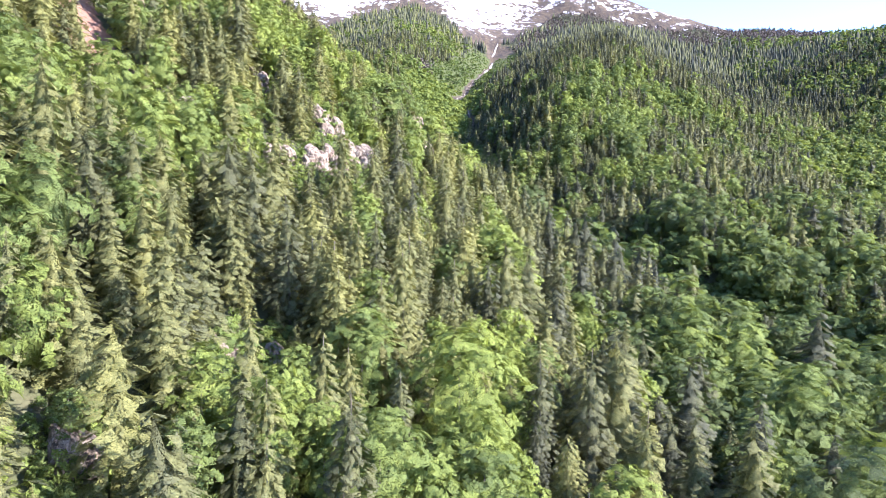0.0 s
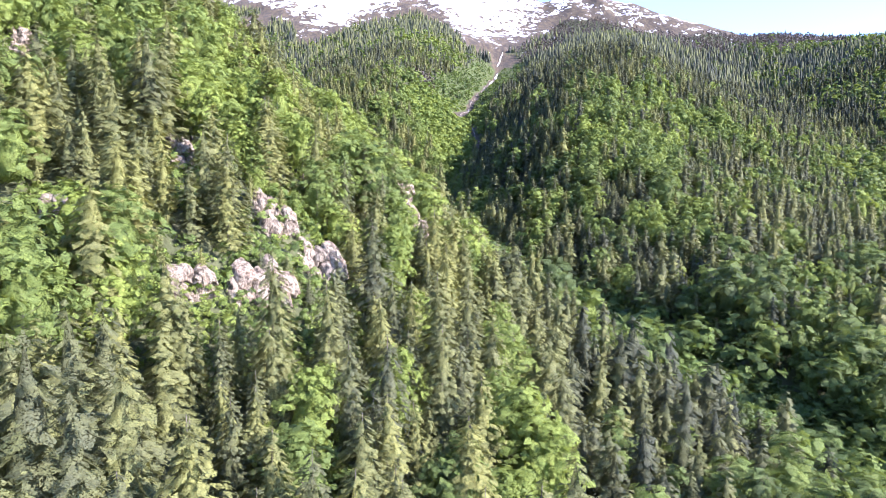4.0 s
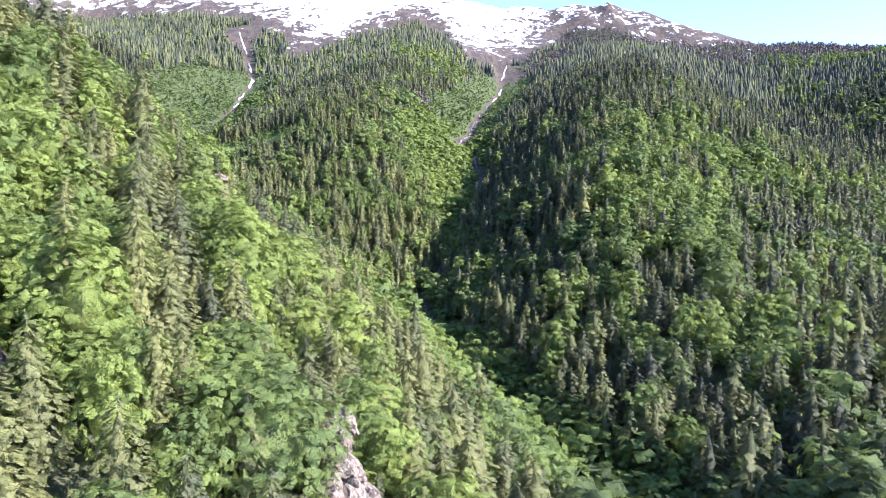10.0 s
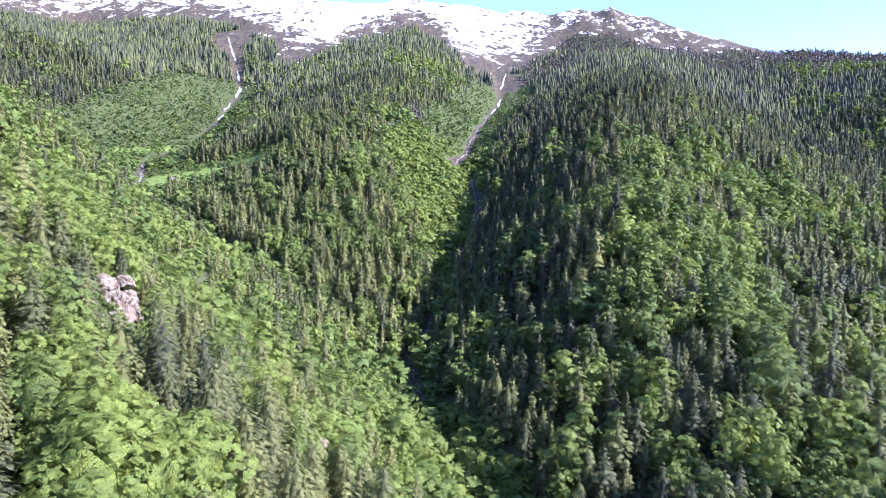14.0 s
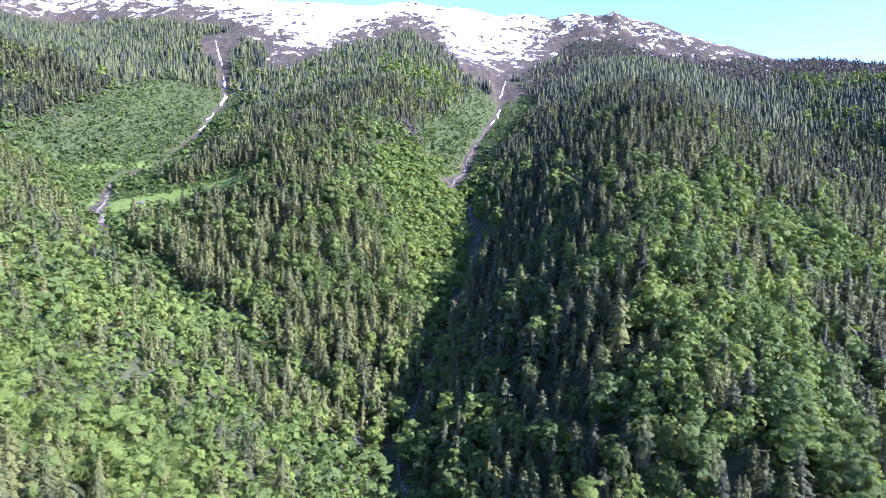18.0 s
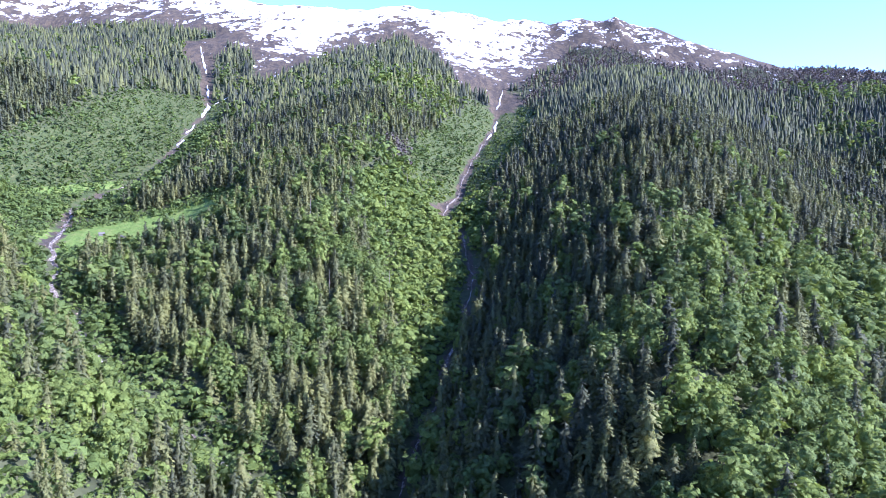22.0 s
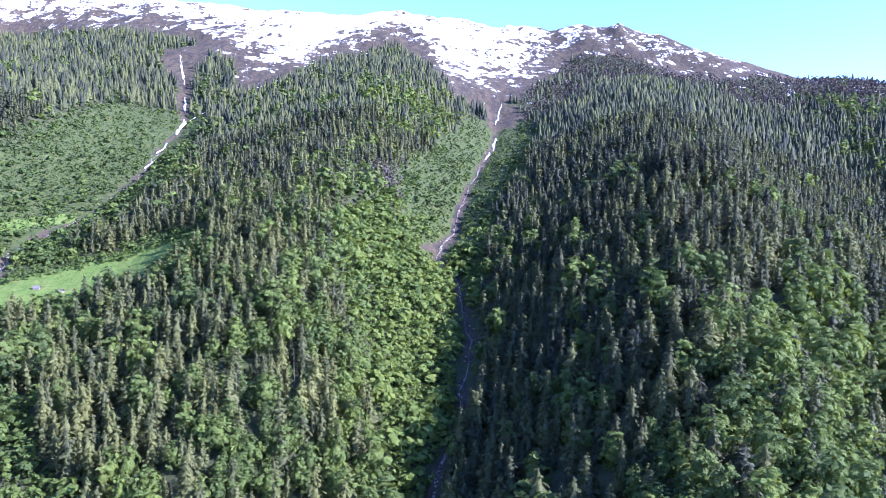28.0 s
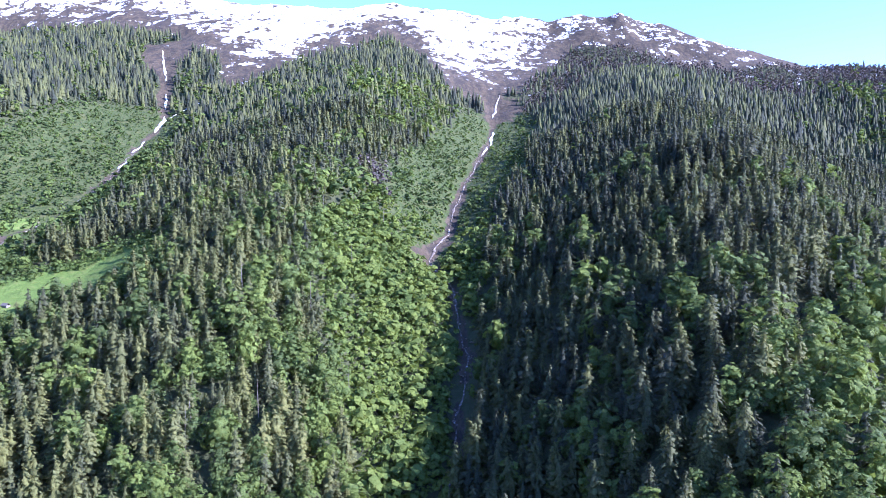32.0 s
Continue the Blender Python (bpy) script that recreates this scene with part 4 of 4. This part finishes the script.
def crag(w, h, r, nu=26, nv=20):
    """A broken rock wall: ledges, cracks and a ragged rim, its edges bent back into the slope."""
    f = Vector(r.uniform(-50, 50, 3))
    v = []
    for i, j in itertools.product(range(nu), range(nv)):
        u, t = i / (nu - 1), j / (nv - 1)
        top = h * (0.66 + 0.20 * noise.noise(Vector((u * 2.0, 0, 7)) + f) + 0.02 * noise.noise(Vector((u * 7, 0, 2)) + f))
        top *= 1 - 0.50 * min(1.0, abs(2 * u - 1 + 0.5 * noise.noise(f))) ** 2.6
        foot = -h * (0.18 + 0.3 * noise.noise(Vector((u * 4, 5, 0)) + f))
        x, z = (u - 0.5) * w * (1 - 0.16 * t * t), foot + (max(top, 0.12 * h) - foot) * t
        p = Vector((x * 0.8, z * 0.8, 0)) + f
        d = 1.9 * noise.noise(p * 0.22) + 1.0 * abs(noise.noise(p * 0.6)) + 0.45 * noise.noise(p * 1.7)
        d = 0.55 * math.floor(d / 0.55 + 0.5) * 0.7 + 0.3 * d + 0.35 * math.floor(z / 1.8 + 2 * noise.noise(p * 0.35))* -0.5
        edge = max(abs(2 * u - 1) ** 4, t ** 6, (1 - t) ** 8)
        v.append((x + 0.3 * noise.noise(p * 1.1), -d * 0.8 + 0.42 * z - 1.4 + 2.8 * edge, z + 0.3 * noise.noise(p * 1.3 + Vector((9, 9, 9)))))
    g = np.arange(nu * nv).reshape(nu, nv)
    a, b, c, e = (k.ravel() for k in (g[:-1, :-1], g[1:, :-1], g[1:, 1:], g[:-1, 1:]))
    return np.array(v), np.r_[np.stack([a, b, c], 1), np.stack([a, c, e], 1)]


def outcrop(x, y, w, h, n, r):
    """Rock walls side by side and staggered, facing down the valley."""
    z = float(height(x, y))
    root = new("rock_outcrop")
    fall = math.degrees(math.atan2(float(height(x - 4, y) - height(x + 4, y)), float(height(x, y + 4) - height(x, y - 4))))
    root.matrix_basis = pose(x, y, z, 0, 0, 0.45 * fall + 14)
    tagged(root, "pale pinkish limestone crag breaking out of the wooded slope", "rock outcrop", "crags on the slope")
    m = max(2, n // 2)
    rows = max(1, round(0.9 * h * m / w))
    for k, j in itertools.product(range(m), range(rows)):
        u = (k + 0.5) / m - 0.5
        v, f = crag(w / m * r.uniform(1.3, 1.8), h / rows * r.uniform(1.4, 2.2), r, 20, 16)
        up = 0.85 * h * j / rows + r.uniform(-0.28, 0.22) * h
        part("rock_face", (v + np.array([u * w * (1 - 0.25 * j / rows) + r.uniform(-1.2, 1.2), r.uniform(-1.8, 0.8) + 0.46 * up, 0.95 * up]), f), rock, root, smooth=False)
    return root


for spot in OUTCROPS:
    outcrop(*spot, rng)


# ---- streams and snow ----
water, nt_, bs_ = material("white_water")
fo = noise_node(nt_, 0.55, 5.0, 0.7)
nt_.links.new(ramp(nt_, [(0.46, (0.060, 0.048, 0.036)), (0.55, (0.20, 0.17, 0.14)), (0.66, (0.68, 0.64, 0.58))], fo), bs_.inputs["Base Color"])
bs_.inputs["Roughness"].default_value = 0.8
bs_.inputs["Specular IOR Level"].default_value = 0.15
snow_mat, nt_, bs_ = material("old_snow")
nt_.links.new(ramp(nt_, [(0.3, (0.55, 0.50, 0.47)), (0.55, (0.82, 0.82, 0.84))], noise_node(nt_, 0.3, 5.0, 0.6)), bs_.inputs["Base Color"])
bs_.inputs["Roughness"].default_value = 0.7


def drape(line, width, lift, step=4.0, wander=1.5, seed=0, taper=False, across=5):
    """A strip laid on the ground along a line, of uneven width."""
    p = along(line, step)
    n = len(p)
    t = np.gradient(p[:, :2], axis=0)
    t /= np.linalg.norm(t, axis=1)[:, None]
    nrm = np.stack([-t[:, 1], t[:, 0]], 1)
    s = np.arange(n) * step
    off = wander * fbm(s, s * 0 + seed * 7.7, 26, 3, seed)
    w = width * (0.75 + 0.5 * fbm(s, s * 0 + 3.1 + seed, 14, 3, seed + 5)) * 0.5
    if taper:
        w = w * np.sin(np.linspace(0.12, math.pi - 0.12, n)) ** 0.6
    k = np.linspace(-1, 1, across)
    x = p[:, 0:1] + nrm[:, 0:1] * (off[:, None] + k[None] * w[:, None])
    y = p[:, 1:2] + nrm[:, 1:2] * (off[:, None] + k[None] * w[:, None])
    z = height(x, y) + lift * (1 - 0.75 * k[None] ** 2) + 0.25
    g = np.arange(n * across).reshape(n, across)
    q = np.stack([g[:-1, :-1], g[:-1, 1:], g[1:, 1:], g[1:, :-1]], -1).reshape(-1, 4)
    return np.stack([x, y, z], -1).reshape(-1, 3), q[:, ::-1]


def strip(name, line, width, lift, mat, label, category, kind="", group="", **more):
    v, f = drape(line, width, lift, **more)
    ob = mesh_object(name, v, f, mat, smooth=True)
    return tagged(ob, label, category, group, kind)


strip("mountain_stream", LEFT_STREAM[0:6], 4.2, 0.5, water, "foaming white mountain stream rushing down its rocky bed", "stream", "structure", wander=4.0, seed=3)
strip("mountain_stream", LEFT_STREAM[5:9], 1.8, 0.4, water, "foaming white mountain stream rushing down its rocky bed", "stream", "structure", wander=3.0, seed=4)
strip("mountain_stream", MAIN_STREAM[5:16], 2.4, 0.5, water, "narrow white stream at the bottom of the shaded gully", "stream", "structure", wander=1.5, seed=5)
strip("mountain_stream", MAIN_STREAM[15:29], 2.2, 0.4, water, "narrow white stream at the bottom of the shaded gully", "stream", "structure", wander=1.5, seed=6)
SNOWS = [([(113, 1765, 0), (117, 1795, 0), (123, 1830, 0)], 10, 1), ([(95, 1680, 0), (106, 1735, 0)], 4, 2), ([(132, 1920, 0), (141, 1990, 0), (152, 2040, 0)], 4, 3),
         ([(-424, 1575, 0), (-432, 1625, 0)], 4, 5), ([(-438, 1655, 0), (-445, 1712, 0)], 6, 6), ([(-450, 1765, 0), (-458, 1830, 0), (-470, 1862, 0)], 8, 7),
         ([(-456, 1850, 0), (-438, 1890, 0), (-420, 1930, 0)], 4, 8), ([(-480, 1890, 0), (-510, 1970, 0)], 5, 9), ([(-530, 2030, 0), (-596, 2180, 0)], 7, 12),
         ([(30, 2290, 0), (22, 2340, 0), (0, 2420, 0)], 12, 10), ([(205, 2360, 0), (214, 2400, 0), (235, 2460, 0)], 20, 11), ([(590, 2335, 0), (598, 2370, 0)], 8, 13)]
for line_, width_, seed_ in SNOWS:
    strip("snow_patch", line_, width_, 1.4, snow_mat, "leftover strip of old white snow lying in the gully", "snow patch", group="snow patches in the gullies", step=8.0, wander=3.0, seed=seed_, taper=True)

# boulders along the beds
bx, by, bs2 = [], [], []
for line_, lo, hi, n in ((LEFT_STREAM, 0, 9, 260), (MAIN_STREAM, 6, 29, 300)):
    p = along(line_[lo:hi], 3.0)
    k = rng.integers(0, len(p), n)
    bx.append(p[k, 0] + rng.normal(0, 5.0, n))
    by.append(p[k, 1] + rng.normal(0, 5.0, n))
    bs2.append(rng.uniform(0.6, 2.4, n))
bx, by, bs2 = np.concatenate(bx), np.concatenate(by), np.concatenate(bs2)
stones = [(ICO_V * rng.uniform(0.6, 1.2, 12)[:, None] * np.array([0.6, 0.6, 0.45]) + np.array([0, 0, 0.2]), ICO_F, ICO_V) for _ in range(5)]
scatter("stream_boulders", stones, rock, bx, by, height(bx, by), bs2, np.ones(len(bx)), rng.uniform(0, 1, len(bx)), "pale grey boulders strewn along the stream beds", "boulders", facing=False)

# ---- dead trees, fallen trunks ----
dead, nt_, bs_ = material("weathered_dead_wood")
nt_.links.new(ramp(nt_, [(0.3, (0.13, 0.11, 0.09)), (0.7, (0.26, 0.23, 0.195))], noise_node(nt_, 2.5, 5.0, 0.6, (1, 1, 0.2))), bs_.inputs["Base Color"])
bs_.inputs["Roughness"].default_value = 0.95
earth, nt_, bs_ = material("red_earth")
nt_.links.new(ramp(nt_, [(0.3, (0.07, 0.035, 0.03)), (0.7, (0.16, 0.085, 0.065))], noise_node(nt_, 1.2, 5.0)), bs_.inputs["Base Color"])
bs_.inputs["Roughness"].default_value = 1.0


def dead_tree(r):
    root = new("dead_tree")
    part("trunk", trunk_shape(1.0, 0.016, 0, r, 7), dead, root)
    for k in range(9):
        z, a, q = r.uniform(0.3, 0.92), 2.4 * k, r.uniform(0.04, 0.10)
        s = Shape()
        c, sn, t = math.cos(a), math.sin(a), 0.003
        s.add([(0, 0, z + t), (t * sn, -t * c, z - t), (-t * sn, t * c, z - t), (q * c, q * sn, z - r.uniform(-0.02, 0.04))], [(0, 1, 3), (1, 2, 3), (2, 0, 3)])
        part("branch", s.done(), dead, root)
    return tagged(root, "bare grey dead tree trunk standing among green trees", "dead tree", "dead trees on the slopes")


snags = [dead_tree(rng) for _ in range(4)]
gx_ = np.r_[-100, -60, -128, -70, 10, -92, rng.uniform(-130, -60, 9), rng.uniform(-150, -20, 9), 300, 520, 560]
gy_ = np.r_[1041, 1060, 1180, 960, 180, 100, rng.uniform(330, 430, 9), rng.uniform(900, 1250, 9), 1000, 1500, 1570]
gs_ = np.r_[30, 24, 24, 22, 16, 17, rng.uniform(11, 17, 9), rng.uniform(18, 25, 9), 20, 22, 22]
plant(snags, (gx_, gy_, height(gx_, gy_) - 0.3, gs_, np.full(len(gx_), 0.9), gx_ * 0))


def log_shape(length, thick, r):
    v, f, _ = trunk_shape(1.0, thick / length, 2, r, 8)
    v = v * length
    return np.c_[v[:, 2] - length / 2, v[:, 0], v[:, 1]], f


def fallen(x, y, n, turn, label, plate):
    z = float(height(x, y))
    root = new("uprooted_tree" if plate else "fallen_logs")
    root.matrix_basis = pose(x, y, z, 0, 0, turn)
    for k in range(n):
        v, f = log_shape(rng.uniform(7, 12), 0.35, rng)
        a = rng.normal(0, 0.22)
        yy = (k - n / 2) * 2.4
        v = np.c_[v[:, 0] * math.cos(a) - v[:, 1] * math.sin(a), v[:, 0] * math.sin(a) + v[:, 1] * math.cos(a) + yy, v[:, 2] + 0.6]
        wx, wy = x + math.cos(radians(turn)) * v[:, 0] - math.sin(radians(turn)) * v[:, 1], y + math.sin(radians(turn)) * v[:, 0] + math.cos(radians(turn)) * v[:, 1]
        v[:, 2] += height(wx, wy) - z
        part("log", (v, f), dead, root)
    if plate:
        v, f = block(5.5, 1.6, 4.6, rng)
        part("root_plate", (v + np.array([-2.5, 0, 1.6]), f), earth, root, "red-brown root plate full of earth", smooth=False)
    return tagged(root, label, "fallen tree")


fallen(-128, 884, 3, 40, "uprooted tree with red earth on its roots and pale broken trunks", True)
fallen(582, 1534, 5, 5, "pale fallen trunks lying in a clearing of the dark forest", False)

# ---- two herders' huts on the meadow ----
stone_w, nt_, bs_ = material("dry_stone")
nt_.links.new(ramp(nt_, [(0.3, (0.12, 0.11, 0.095)), (0.7, (0.27, 0.25, 0.22))], noise_node(nt_, 1.6, 5.0, 0.7)), bs_.inputs["Base Color"])
bs_.inputs["Roughness"].default_value = 0.95
plank_w, nt_, bs_ = material("grey_roof_boards")
nt_.links.new(ramp(nt_, [(0.3, (0.10, 0.09, 0.078)), (0.7, (0.20, 0.185, 0.165))], noise_node(nt_, 1.2, 4.0, 0.6, (6, 1, 1))), bs_.inputs["Base Color"])
bs_.inputs["Roughness"].default_value = 0.9


def box(a, b):
    (x0, y0, z0), (x1, y1, z1) = a, b
    v = np.array(list(itertools.product((x0, x1), (y0, y1), (z0, z1))), float)
    return v, np.array([(0, 1, 3), (0, 3, 2), (4, 6, 7), (4, 7, 5), (0, 4, 5), (0, 5, 1), (2, 3, 7), (2, 7, 6), (0, 2, 6), (0, 6, 4), (1, 5, 7), (1, 7, 3)])


def hut(x, y, turn, w, d, h):
    root = new("stone_hut")
    root.matrix_basis = pose(x, y, float(height(x, y)) - 0.1, 0, 0, turn)
    t = 0.5
    for a, b in (((-w, -d, -0.8), (w, -d + t, h)), ((-w, d - t, -0.8), (w, d, h)), ((-w, -d + t, -0.8), (-w + t, d - t, h)), ((w - t, -d + t, -0.8), (w, d - t, h))):
        part("wall", box(a, b), stone_w, root, smooth=False)
    for s in (-1, 1):
        v, f = box((-w - 0.4, 0, 0), (w + 0.4, d * 1.2, 0.15))
        v = np.c_[v[:, 0], s * v[:, 1], v[:, 2] + h + 1.5 - v[:, 1] * 1.5 / d]
        part("roof", (v, f if s > 0 else f[:, ::-1]), plank_w, root, smooth=False)
    part("door", box((-0.5, -d - 0.06, 0), (0.5, -d - 0.004, 1.8)), plank_w, root, smooth=False)
    return tagged(root, "small weathered stone hut with a grey board roof on the meadow", "hut", "huts on the meadow")


hut(-334, 1134, 15, 2.6, 1.7, 1.7)
hut(-311, 1131, -20, 2.9, 1.7, 1.5)
